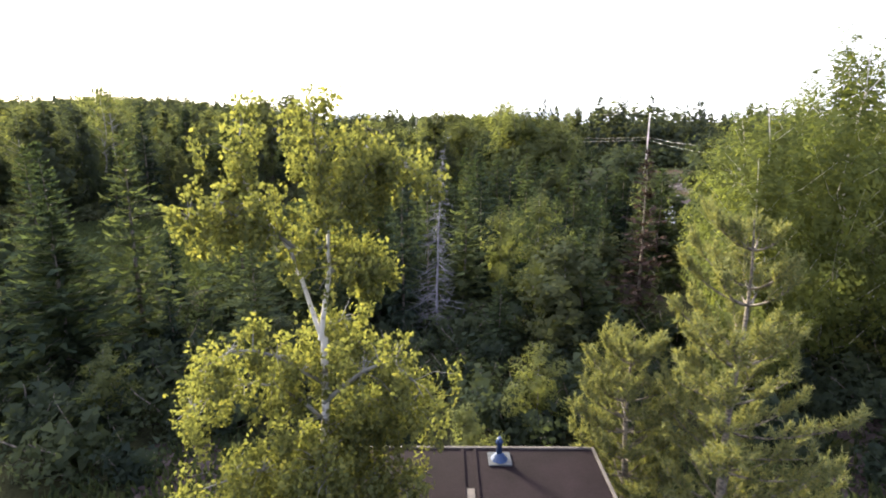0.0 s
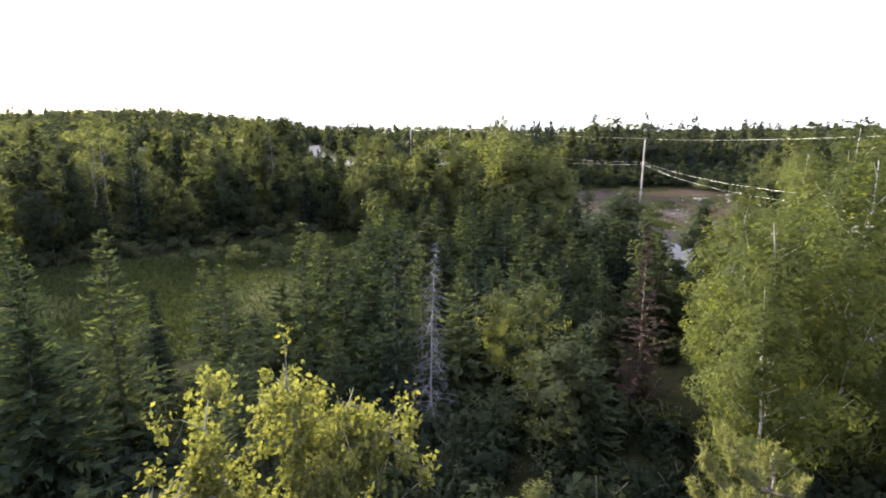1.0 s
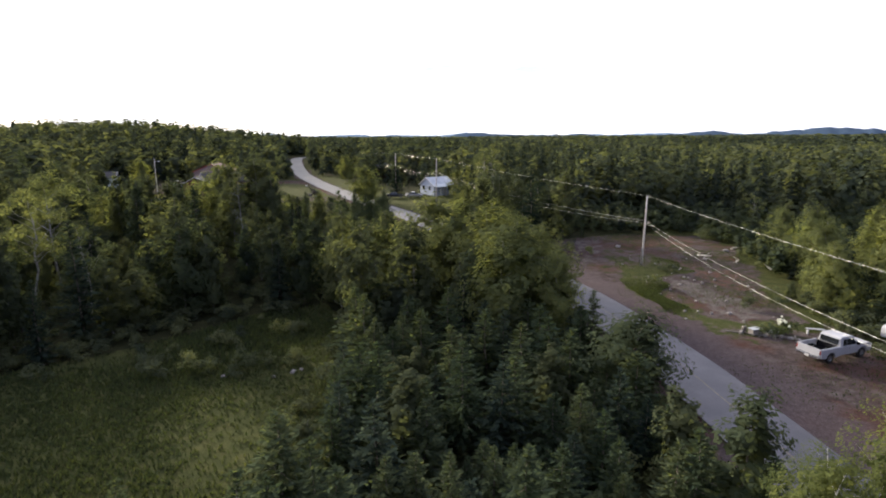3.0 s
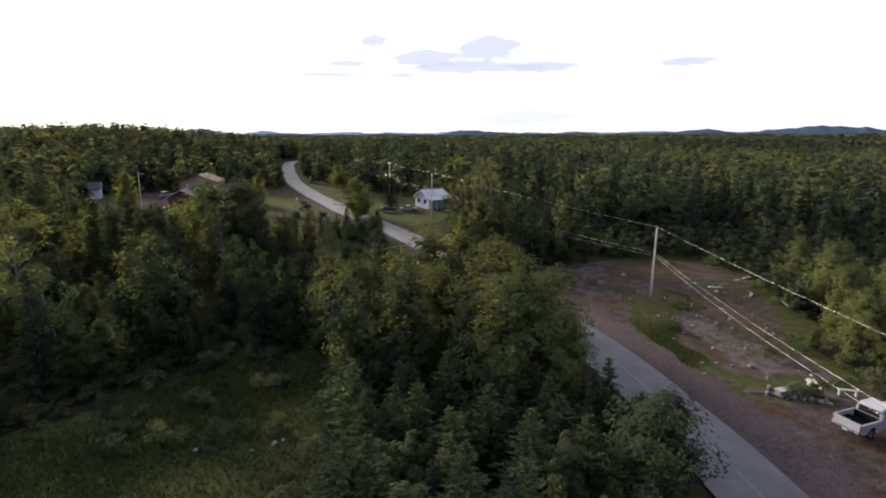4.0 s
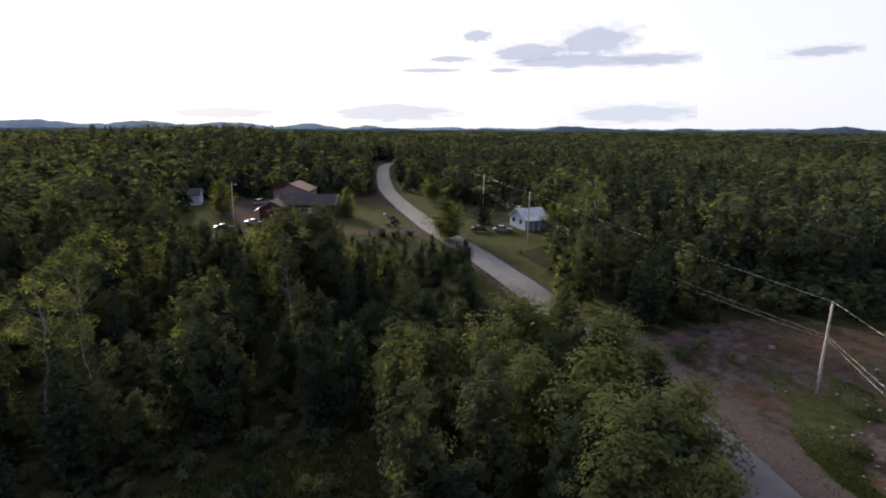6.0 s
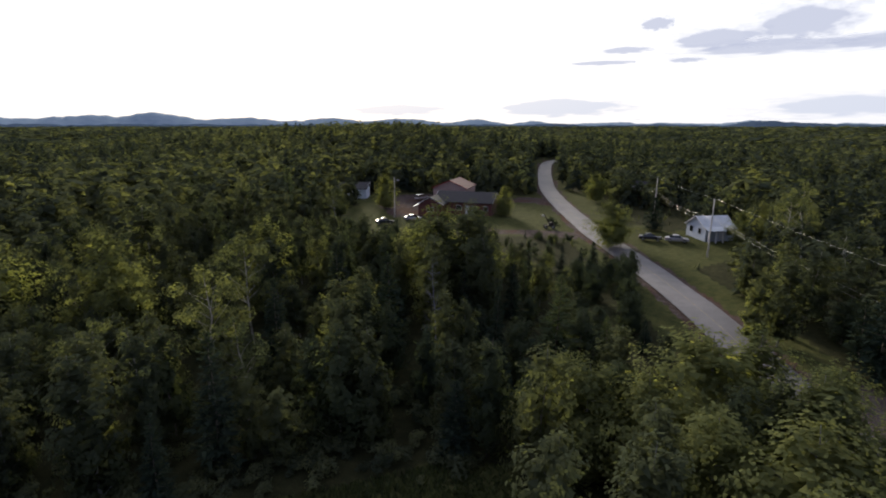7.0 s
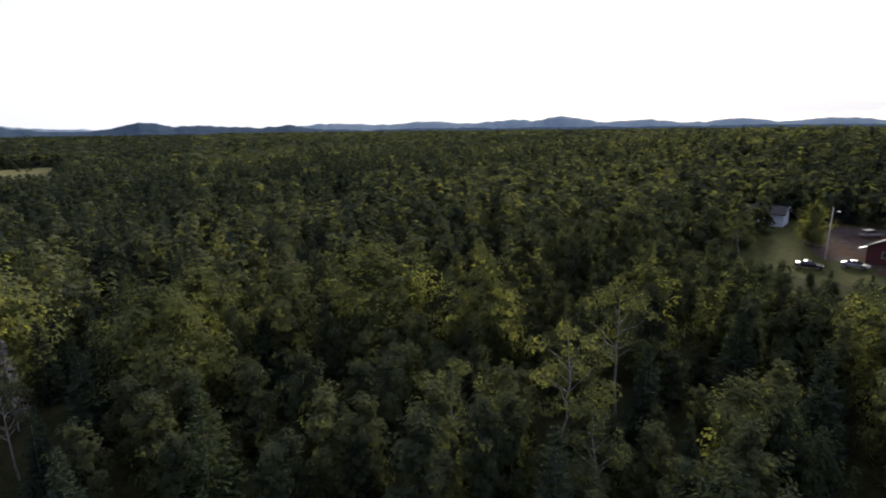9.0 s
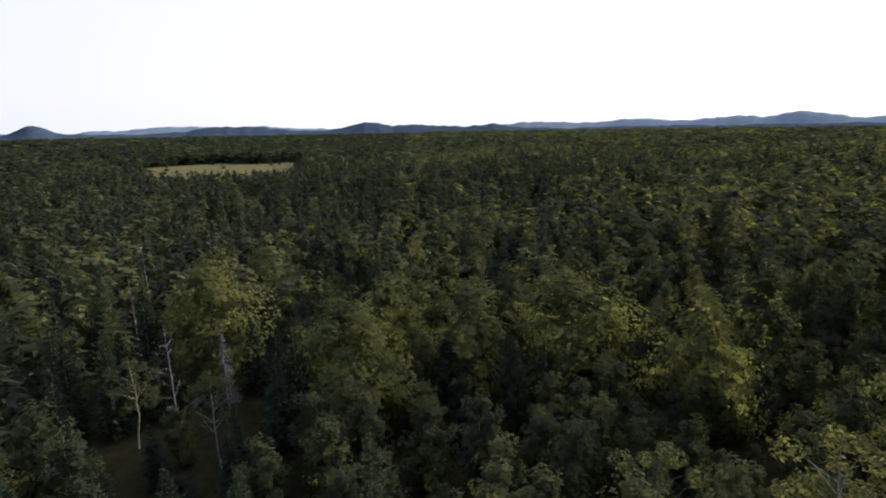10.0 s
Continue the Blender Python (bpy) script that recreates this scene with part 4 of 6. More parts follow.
# scrub that closes the dirt clearing
sx, sy = scatter(22, 85, 56, 118, 1.9, RNG)
m = wooded(sx, sy, 8.0) & (sx + 0.5 * sy > 78)
sx, sy = sx[m], sy[m]
forest_mesh("scrub", sx, sy, 2.6 + 1.2 * wave(sx, sy, 6.0) + RNG.uniform(-0.6, 1.4, len(sx)), [low_broad(RNG, 110, 0.75) for _ in range(5)], SCRUB, "dense green scrub closing the edge of the dirt clearing", 1.5)
# the canopy beyond, coarser with distance
for r0, r1, step, n, size in ((200, 430, 4.6, 62, 0.92), (430, 950, 8.0, 20, 1.9), (950, 2300, 18.0, 11, 2.7)):
    fx, fy = scatter(-r1, r1, -r1, r1, step, RNG)
    m = sector(fx, fy)
    fx, fy = fx[m], fy[m]
    fr = np.hypot(fx + 10, fy - 60)
    m = (fr < r1) & (fr >= r0) & (~boggy(fx, fy) | (RNG.random(len(fx)) < 0.05)) & ~inside(fx, fy, ROADSIDE_EAST) & (np.abs(road_distance(fx, fy)) > 6.5)
    fx, fy = fx[m], fy[m]
    fh = wood_height(fx, fy) * RNG.uniform(0.8, 1.25, len(fx)) * (1 + 0.1 * (step > 10)) * np.where(boggy(fx, fy), 0.35, 1.0)
    fc = RNG.random(len(fx)) < conifer_share(fx, fy) + 0.1
    wide = (step / 3.5) ** 0.85
    forest_mesh("broadleaf_woods", fx[~fc], fy[~fc], fh[~fc], [low_broad(RNG, n, size) for _ in range(5)], WOODS_BROAD, "far green broadleaf canopy reaching to the hills", wide)
    forest_mesh("spruce_woods", fx[fc], fy[fc], fh[fc], [low_spruce(RNG, n, size * 2.2) for _ in range(5)], WOODS_SPRUCE, "far dark spruce canopy reaching to the hills", wide)

# ---- distant hills and evening clouds ----
def hills(name, dist, peaks, mat, label, base=6.0, rough=3.0, seed=1):
    """A long wooded ridge with a slope on both sides; peaks: direction to the left of +y, height, half width in degrees."""
    a = np.radians(np.arange(-64, 150, 0.22))
    deg = np.degrees(a)
    crest = np.full(len(a), base)
    for d, h, w in peaks:
        crest = np.maximum(crest, base + (h - base) * np.exp(-((deg - d) / w) ** 2))
    r = np.random.default_rng(seed)
    jag = np.convolve(r.normal(size=len(a)), np.ones(3) / 3, "same") * rough
    jag += np.interp(deg, np.linspace(-64, 150, 90), r.normal(size=90)) * rough * 1.6
    crest = crest + jag * np.clip(crest / 40, 0.25, 1)
    rows = []
    for off, k in ((-420, -0.4), (-220, 0.45), (-90, 0.8), (0, 1.0), (260, 0.5)):
        d = dist + off
        rows.append(np.column_stack([-np.sin(a) * d, np.cos(a) * d, np.where(k > 0, crest * k, -20)]))
    v = np.stack(rows, 0)
    n = len(a)
    i, j = np.meshgrid(np.arange(len(rows) - 1), np.arange(n - 1), indexing="ij")
    f = np.stack([i * n + j, i * n + j + 1, (i + 1) * n + j + 1, (i + 1) * n + j], -1).reshape(-1, 4)
    ob = new(name, mesh_data(name, [(v.reshape(-1, 3), f, 0)], [mat], smooth=True))
    return tagged(ob, label=label, category="hills", kind="structure")


def hill_material(name, dark, lite):
    m, n, l, b = material(name, 1.0, 0, 0.0)
    t = noise_node(n, l, 0.02, 6)
    r = ramp(n, [(0.35, dark), (0.65, lite)])
    l.new(t.outputs["Fac"], r.inputs["Fac"])
    l.new(r.outputs["Color"], b.inputs["Base Color"])
    return m


# distance haze is put into the hill colours: bluer, the far ridge paler
HILL_NEAR = hill_material("haze_blue_wooded_hills", (0.036, 0.056, 0.090), (0.052, 0.075, 0.115))
HILL_FAR = hill_material("haze_blue_far_hills", (0.13, 0.18, 0.25), (0.17, 0.22, 0.29))
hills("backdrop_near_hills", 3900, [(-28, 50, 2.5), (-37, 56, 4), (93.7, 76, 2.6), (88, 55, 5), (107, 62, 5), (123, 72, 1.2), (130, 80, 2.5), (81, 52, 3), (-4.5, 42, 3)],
      HILL_NEAR, "wooded hills along the horizon, haze put into their dark blue colour", 26, 4, 3)
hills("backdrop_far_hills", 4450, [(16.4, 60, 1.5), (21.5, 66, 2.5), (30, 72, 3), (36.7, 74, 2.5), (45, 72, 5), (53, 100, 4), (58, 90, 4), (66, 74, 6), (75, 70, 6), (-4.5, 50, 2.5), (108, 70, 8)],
      HILL_FAR, "far hills with the haze put into their pale blue colour", 34, 4, 5)


def cloud_material(name, color, glow, dense):
    m, n, l, b = material(name, 1.0, 0, 0.0)
    tc = n.new("ShaderNodeTexCoord")
    grad = n.new("ShaderNodeTexGradient")
    grad.gradient_type = "SPHERICAL"
    mp = n.new("ShaderNodeMapping")
    mp.inputs["Location"].default_value = (0, 0, 0)
    l.new(tc.outputs["Object"], mp.inputs["Vector"])
    warp = n.new("ShaderNodeTexNoise")
    warp.inputs["Scale"].default_value, warp.inputs["Detail"].default_value = 2.8, 7
    l.new(mp.outputs["Vector"], warp.inputs["Vector"])
    l.new(mp.outputs["Vector"], grad.inputs["Vector"])
    add = n.new("ShaderNodeMath")
    add.operation = "MULTIPLY_ADD"
    l.new(warp.outputs["Fac"], add.inputs[0])
    add.inputs[1].default_value = 1.15
    l.new(grad.outputs["Fac"], add.inputs[2])
    r = ramp(n, [(0.58, (0, 0, 0)), (0.84, (dense * 0.42,) * 3), (1.15 if dense > 1 else 1.0, (dense,) * 3)])
    l.new(add.outputs[0], r.inputs["Fac"])
    em = n.new("ShaderNodeEmission")
    em.inputs["Color"].default_value, em.inputs["Strength"].default_value = (*color, 1), glow
    tp = n.new("ShaderNodeBsdfTransparent")
    mx = n.new("ShaderNodeMixShader")
    l.new(r.outputs["Color"], mx.inputs["Fac"])
    l.new(tp.outputs["BSDF"], mx.inputs[1])
    l.new(em.outputs["Emission"], mx.inputs[2])
    l.new(mx.outputs["Shader"], n["Material Output"].inputs["Surface"])
    return m


CLOUD = cloud_material("grey_blue_cloud", (0.52, 0.56, 0.72), 0.66, 0.8)
PALE_CLOUD = cloud_material("pale_blue_cloud_bank", (0.64, 0.70, 0.86), 0.62, 0.7)


def cloud(azimuth, elevation, width, height, seed):
    d = 4300
    a, e = radians(azimuth), radians(elevation)
    n = 12
    g = np.linspace(-1, 1, n)
    u, v = np.meshgrid(g, g, indexing="ij")
    vert = np.column_stack([u.ravel() + 0.03 * seed, v.ravel(), 0.06 * (u ** 2 + v ** 2).ravel()])
    i, j = np.meshgrid(np.arange(n - 1), np.arange(n - 1), indexing="ij")
    f = np.stack([i * n + j, i * n + j + 1, (i + 1) * n + j + 1, (i + 1) * n + j], -1).reshape(-1, 4)
    ob = new("backdrop_cloud", mesh_data("cloud", [(vert, f, 0)], [CLOUD if elevation > 4 else PALE_CLOUD]))
    at = Vector((-math.sin(a) * math.cos(e), math.cos(a) * math.cos(e), math.sin(e))) * d + Vector((0, 40, 24))
    w, h = d * math.tan(radians(width / 2)), d * math.tan(radians(height / 2))
    ob.matrix_world = look(at, (0, 40, 24)) @ Matrix.Diagonal((w, h, w, 1))
    return tagged(ob, label="soft grey-blue evening cloud low in the bright sky", category="cloud", kind="structure")


for az_, el_, w_, h_, sd in ((-7.0, 8.5, 9, 3.6, 0), (-5.0, 6.7, 17, 1.7, 3), (-0.5, 7.6, 10, 2.4, 5), (-12.5, 6.6, 10, 1.5, 6), (-26, 6.6, 7, 1.1, 7), (4.8, 9.2, 4, 1.6, 9), (7.5, 7.0, 6, 0.9, 4), (9.5, 5.9, 9, 0.6, 11), (2.0, 5.9, 4, 0.6, 1), (13.5, 1.7, 17, 2.6, 2), (-11.0, 1.6, 15, 2.4, 8), (30, 1.5, 14, 1.6, 5)):
    cloud(az_, el_, w_, h_, sd)

# ---- trees and bushes round the start ----
def birch_limb(points, r0, r1):
    p = spline(np.array(points, float), 0.35)
    p = p + np.cumsum(rng.normal(size=p.shape) * 0.012, 0)
    return p, tube(p, np.linspace(r0, r1, len(p)), 7)


def old_birch():
    """A forked white birch with hanging sprays of leaves."""
    x, y, g = -1.85, 7.35, float(land(-1.85, 7.35)) - 0.1
    stems = [
        ([(0, 0, g), (-0.05, 0, 1.0), (0.0, 0, 2.7), (0.03, 0, 3.6)], 0.085, 0.055),
        ([(0.03, 0, 3.6), (-0.1, 0.05, 4.15), (-0.33, 0.1, 4.95), (-0.75, 0.1, 5.5), (-1.0, 0.15, 6.3), (-0.8, 0.2, 7.0)], 0.042, 0.004),
        ([(0.03, 0, 3.6), (0.15, -0.05, 4.3), (0.2, -0.05, 4.7), (0.18, 0, 5.2), (0.45, 0.1, 5.7), (0.62, 0.1, 6.3), (0.8, 0.1, 6.8)], 0.042, 0.004),
        ([(-0.33, 0.1, 4.95), (-0.8, -0.1, 5.35), (-1.4, -0.2, 5.5), (-1.9, -0.25, 5.35)], 0.030, 0.008),
        ([(0.18, 0, 5.2), (0.05, 0.3, 5.9), (-0.1, 0.4, 7.0)], 0.04, 0.010),
        ([(0.45, 0.1, 5.7), (0.9, 0.3, 6.0), (1.45, 0.4, 6.05)], 0.035, 0.008),
        ([(0.2, -0.05, 4.6), (0.55, 0.3, 4.75), (0.95, 0.5, 4.4)], 0.03, 0.008),
        ([(0.0, 0, 2.9), (-0.6, -0.3, 3.45), (-1.2, -0.4, 3.55), (-1.7, -0.4, 3.2)], 0.030, 0.008),
        ([(0.0, 0, 2.3), (-0.8, 0.2, 2.8), (-1.7, 0.2, 2.7), (-2.35, 0.2, 2.25)], 0.030, 0.007),
        ([(0.0, 0, 2.6), (0.6, -0.2, 3.2), (1.1, -0.2, 3.3), (1.5, -0.2, 2.8)], 0.04, 0.008),
        ([(0.0, 0, 1.7), (0.7, 0.4, 2.2), (1.4, 0.5, 2.0)], 0.04, 0.008),
        ([(0.0, 0, 1.3), (-0.8, -0.5, 1.8), (-1.6, -0.7, 1.6)], 0.04, 0.008),
        ([(0.0, 0, 1.0), (0.8, -0.2, 1.5), (1.65, -0.3, 1.1)], 0.035, 0.008),
        ([(0.0, 0, 2.0), (0.8, 0.2, 2.5), (1.6, 0.3, 2.2)], 0.035, 0.008),
        ([(0.0, 0, 0.9), (-1.0, 0.1, 1.3), (-2.0, 0.1, 1.0)], 0.035, 0.008),
        ([(0.0, 0, 1.6), (0.2, -0.8, 2.1), (0.3, -1.2, 1.9)], 0.035, 0.008),
        ([(0.0, 0, 3.0), (0.1, 0.8, 3.5), (0.2, 1.3, 3.4)], 0.035, 0.008),
    ]
    wood, thin, sprays, radii = [], [], [], []
    for k, (pts, a, b) in enumerate(stems):
        p, t = birch_limb(np.array(pts) + [x, y, 0], a, b)
        (wood if k < 3 else thin).append(t)
        if k == 0:
            p = p[p[:, 2] < 2.6]
        first = 0.0 if k == 0 else (0.35 if k < 3 else 0.25)
        for q in np.arange(first, 1.01, 0.05):
            c = p[int(q * (len(p) - 1))]
            if k == 0 and c[2] < 0.1:
                continue
            for _ in range(3 if c[2] > 4.6 else 2):
                o = rng.normal(size=3) * [0.26, 0.36, 0.16] * (1.9 if k == 0 else 1)
                sprays.append(c + o + [0, 0, 0.05])
                radii.append(rng.uniform(0.12, 0.24) * (1.3 if c[2] < 3.2 else 1.0))
                thin.append(tube([c, c + o * 0.5 + [0, 0, 0.06], c + o * 0.95 - [0, 0, 0.05]], [0.010, 0.006, 0.003], 3))
    sprays, radii = np.array(sprays), np.array(radii)
    hang = radii * rng.uniform(1.2, 3.4, len(radii))  # the sprays hang as long tassels
    n = 50000
    which = rng.choice(len(sprays), n, p=radii ** 1.6 / (radii ** 1.6).sum())
    down = rng.random(n)
    d = unit(rng.normal(size=(n, 3)) * [1, 1, 0.4])
    c = sprays[which] + d * (radii[which] * (1.05 - 0.75 * down) * rng.random(n) ** 0.5)[:, None]
    c[:, 2] += radii[which] * 0.5 - down * hang[which]
    bare_line = np.concatenate([birch_limb(np.array(pts)[:4] + [x, y, 0], 1, 1)[0] for pts, _, _ in stems[1:3]])
    bare_line = bare_line[(bare_line[:, 2] > 3.4) & (bare_line[:, 2] < 5.2)]
    near = np.min(np.hypot(c[:, None, 0] - bare_line[None, :, 0], (c[:, None, 2] - bare_line[None, :, 2])), axis=1) < 0.17
    c = c[~(near & (c[:, 1] < y + 0.1) & (rng.random(n) < 0.9))]
    n = len(c)
    cv, cf = leaves(c, rng.normal(size=(n, 3)) * [1, 1, 0.5], 0.057, rng, 1.35, 4)
    wv, wf = merge(wood)
    tv, tf = merge(thin)
    ob = new("birch_tree")
    tagged(ob, label="forked white birch with sunlit yellow-green hanging leaves beside the shed", category="tree")
    part("trunk", mesh_data("birch_trunk", [(wv, wf, 0)], [BARK_PALE], smooth=True), ob, "white bark with dark scars")
    part("twig_growth", mesh_data("birch_branches", [(tv, tf, 0)], [BARK_ASPEN], smooth=True), ob, "thin grey-brown twigs", "stuff")
    part("crown", mesh_data("birch_crown", [(cv, cf, 0)], [LEAF_BIRCH]), ob)


rng = np.random.default_rng(21)
old_birch()


def soft_pine(x, y, h, width, seed, label):
    """A young pine: whorls of upswept boughs that end in long-needled candles."""
    r = np.random.default_rng(seed)
    g = float(land(x, y)) - 0.1
    z = np.linspace(0, h, 9)
    spine = np.column_stack([x + 0.05 * np.sin(z * 1.3), y + 0.04 * np.sin(z * 0.9), g + z])
    wood = [tube(spine, 0.085 * (1 - z / h) + 0.012, 7)]
    tips, dirs = [], []
    lobes = r.uniform(0.62, 1.2, 7)  # an uneven crown
    for k in range(13):
        u = 0.06 + 0.9 * (k + r.uniform(0.2, 0.8)) / 13
        s = np.array([np.interp(u * h, z, spine[:, i]) for i in range(3)])
        for a in range(6 if u < 0.7 else 5):
            az = a * 1.05 + k * 0.7 + r.normal() * 0.3
            reach = width * 0.5 * (1.03 - u) ** 0.55 * np.interp((az / 6.283 * 7 + u * 5) % 7, np.arange(8), np.append(lobes, lobes[0])) * r.uniform(0.75, 1.15) + 0.10
            out = np.array([math.cos(az), math.sin(az), 0.0])
            side = np.cross(out, [0, 0, 1])
            bow, up = r.normal() * 0.25, r.uniform(0.1, 0.3)
            along = lambda q: s + out * reach * q + side * reach * bow * q * q + np.array([0, 0, reach * (up * q + 0.42 * q * q)])
            wood.append(tube([along(q) for q in np.linspace(0, 1, 6)], np.linspace(0.026, 0.007, 6), 4))
            for _ in range(int(6 + 13 * reach)):
                v = r.random() ** 0.6 * 0.85 + 0.15
                c = along(v)
                dirn = unit(out * 0.45 + side * r.normal() * 0.7 + np.array([0, 0, 0.75 + 0.5 * r.random()]))
                e = c + dirn * r.uniform(0.10, 0.38) * (1.2 - 0.4 * v)
                wood.append(tube([c, e], [0.008, 0.004], 3))
                tips.append(e)
                dirs.append(dirn)
            for _ in range(2):  # tall candles at the bough's end
                e = along(1.0) + r.normal(size=3) * 0.05 + np.array([0, 0, r.uniform(0.12, 0.3)])
                tips.append(e)
                dirs.append(unit(np.array([r.normal() * 0.15, r.normal() * 0.15, 1.0])))
    tips.append(spine[-1])
    dirs.append(np.array([0, 0, 1.0]))
    tips, dirs = np.array(tips), np.array(dirs)
    m = 40  # needles a tuft
    n = len(tips)
    along = r.uniform(-0.20, 0.08, (n, m))
    base = tips[:, None] + dirs[:, None] * along[..., None]
    nd = unit(dirs[:, None] * 0.75 + r.normal(size=(n, m, 3)) * 0.55)
    ln = r.uniform(0.07, 0.14, (n, m, 1))
    sd = unit(np.cross(nd, r.normal(size=(n, m, 3)))) * 0.011
    v = np.stack([base - sd, base + sd, base + nd * ln], 2).reshape(-1, 3)
    f = np.arange(len(v)).reshape(-1, 3)
    wv, wf = merge(wood)
    ob = new("pine_tree")
    tagged(ob, label=label, category="tree", group="young pines")
    part("trunk", mesh_data("pine_trunk", [(wv, wf, 0)], [BARK_GREY], smooth=True), ob)
    part("crown", mesh_data("pine_crown", [(v, f, 0)], [LEAF_PINE]), ob)


soft_pine(4.85, 8.3, 7.2, 3.5, 5, "young pine with soft yellow-green needles and upright candles")
soft_pine(3.6, 9.6, 4.8, 2.2, 9, "smaller young pine growing close beside the taller one")

FINE_ASPENS = [broadleaf("poplar", rng, 10, w, b, 14500, 0.085, LEAF_POPLAR, BARK_PALE, 34, 0.2, 0.05, inner=0.12) for w, b in ((5.2, 0.10), (4.4, 0.06), (5.6, 0.10))]
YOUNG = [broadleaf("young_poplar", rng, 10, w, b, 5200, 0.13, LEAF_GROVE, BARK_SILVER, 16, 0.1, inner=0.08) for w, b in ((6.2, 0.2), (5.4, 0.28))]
KINDS["poplar_tree"] = (FINE_ASPENS, "tall leafy poplar with a pale trunk in evening sun", "poplars beside the pine")
KINDS["young_poplar_tree"] = (YOUNG, "young poplar with bright leaf clusters on upright shoots", "young poplars")
for x, y, h, w, v in ((10.4, 16.6, 9.4, 0.95, 0), (8.7, 14.6, 7.9, 0.85, 1), (12.6, 17.2, 10.6, 0.9, 2), (11.3, 19.8, 9.0, 0.95, 1), (14.8, 20.6, 10.6, 0.95, 0), (16.4, 18.4, 8.4, 1.0, 2),
                      (12.9, 24.2, 8.8, 1.0, 1), (14.6, 25.6, 7.0, 0.9, 0), (13.4, 13.2, 6.8, 0.9, 1), (16.6, 25.2, 9.4, 0.75, 2)):
    plant("poplar_tree", x, y, h, rng, w, v)
for x, y, h, w, v in ((3.9, 22.4, 6.2, 0.72, 0), (2.7, 24.8, 5.2, 0.7, 1), (2.55, 13.8, 2.9, 0.9, 0), (0.55, 10.3, 2.9, 0.8, 1), (-9.8, 14.1, 2.6, 0.9, 1)):
    plant("young_poplar_tree", x, y, h, rng, w, v)
RUSTY = [spruce("rusty_spruce", rng, 10, 3.2, 0.1, 26, 6, 0.45, LEAF_RUST, BARK_GREY, 0.2, fill=6, ragged=0.5)]
KINDS["rusty_spruce_tree"] = (RUSTY, "dying spruce with thin rust-brown needles", "")
plant("rusty_spruce_tree", 8.5, 22.4, 8.0, rng, 1.0, 0)
FIRS = [spruce("fir", rng, 10, 7.4, 0.04, 24, 9, 0.75, LEAF_LARCH, BARK_GREY, 0.25, fill=16, ragged=0.3)]
KINDS["fir_tree"] = (FIRS, "broad bluish-green fir with a pale leading shoot", "")
plant("fir_tree", -13.2, 17.3, 6.0, rng, 1.0, 0)

# low bushes that hide the wood's edge and the meadow's rim
BUSHES = [broadleaf("bush", rng, 2.0, 2.2, 0.05, 800, 0.11, LEAF_BUSH, BARK_GREY, 8, 0.1, 0.02, 0, 3) for _ in range(3)]
spots = []
for x0, x1, y0, y1, n in ((-11, 9, 13.5, 19, 46), (-16, -7.5, 12, 17, 22), (-4, 9, 19, 27, 60), (-22, -5, 17, 33, 80), (-6, 12, 27, 56, 80), (-10, -5, 34, 66, 60), (-46, -10, 50, 76, 330), (9, 14, 40, 80, 40), (9.5, 17, 12, 21, 44), (18, 24, 84, 100, 14), (37, 47, 48, 66, 60), (44, 54, 60, 100, 60)):
    for _ in range(n):
        spots.append((rng.uniform(x0, x1), rng.uniform(y0, y1), rng.uniform(0.35, 0.95)))
for x, y, s in ((-30.5, 155.5, 0.7), (-31.8, 157.2, 0.6), (-29.6, 154.0, 0.5), (-25.6, 136.0, 1.0), (-23.5, 140.5, 0.7), (-29.0, 139.0, 0.9), (30.5, 54.6, 0.6), (33.2, 61.0, 0.7), (27.0, 69.0, 0.8), (31.0, 74.5, 0.7)):
    spots.append((x, y, s))
far_bush = []
for x, y, s in spots:
    if inside(x, y, FIELD) and rng.random() < 0.75 or abs(float(road_distance(x, y))) < 4.5 or (-3.5 < x < 3.2 and y < 9.6):
        continue
    if y > 33 and y < 120:
        far_bush.append((x, y, s))
        continue
    m = Matrix.Translation((x, y, float(land(x, y)) - 0.05)) @ Matrix.Rotation(rng.random() * 6.28, 4, "Z") @ Matrix.Diagonal((s * 1.2, s * 1.2, s, 1))
    make_tree("bush", BUSHES[int(rng.integers(3))], m, "leafy green bush in the undergrowth", "undergrowth bushes", "bush")
fx, fy, fs_ = np.array(far_bush).T
forest_mesh("undergrowth", fx, fy, fs_ * 2.0, [clump_leaves(RNG.normal(size=(7, 3)) * [2.6, 2.6, 1.6] + [0, 0, 5.0], np.full(7, 2.8), 420, 0.75, RNG) for _ in range(4)], WOODS_BROAD, "low leafy undergrowth along the meadow and the road", 1.3)


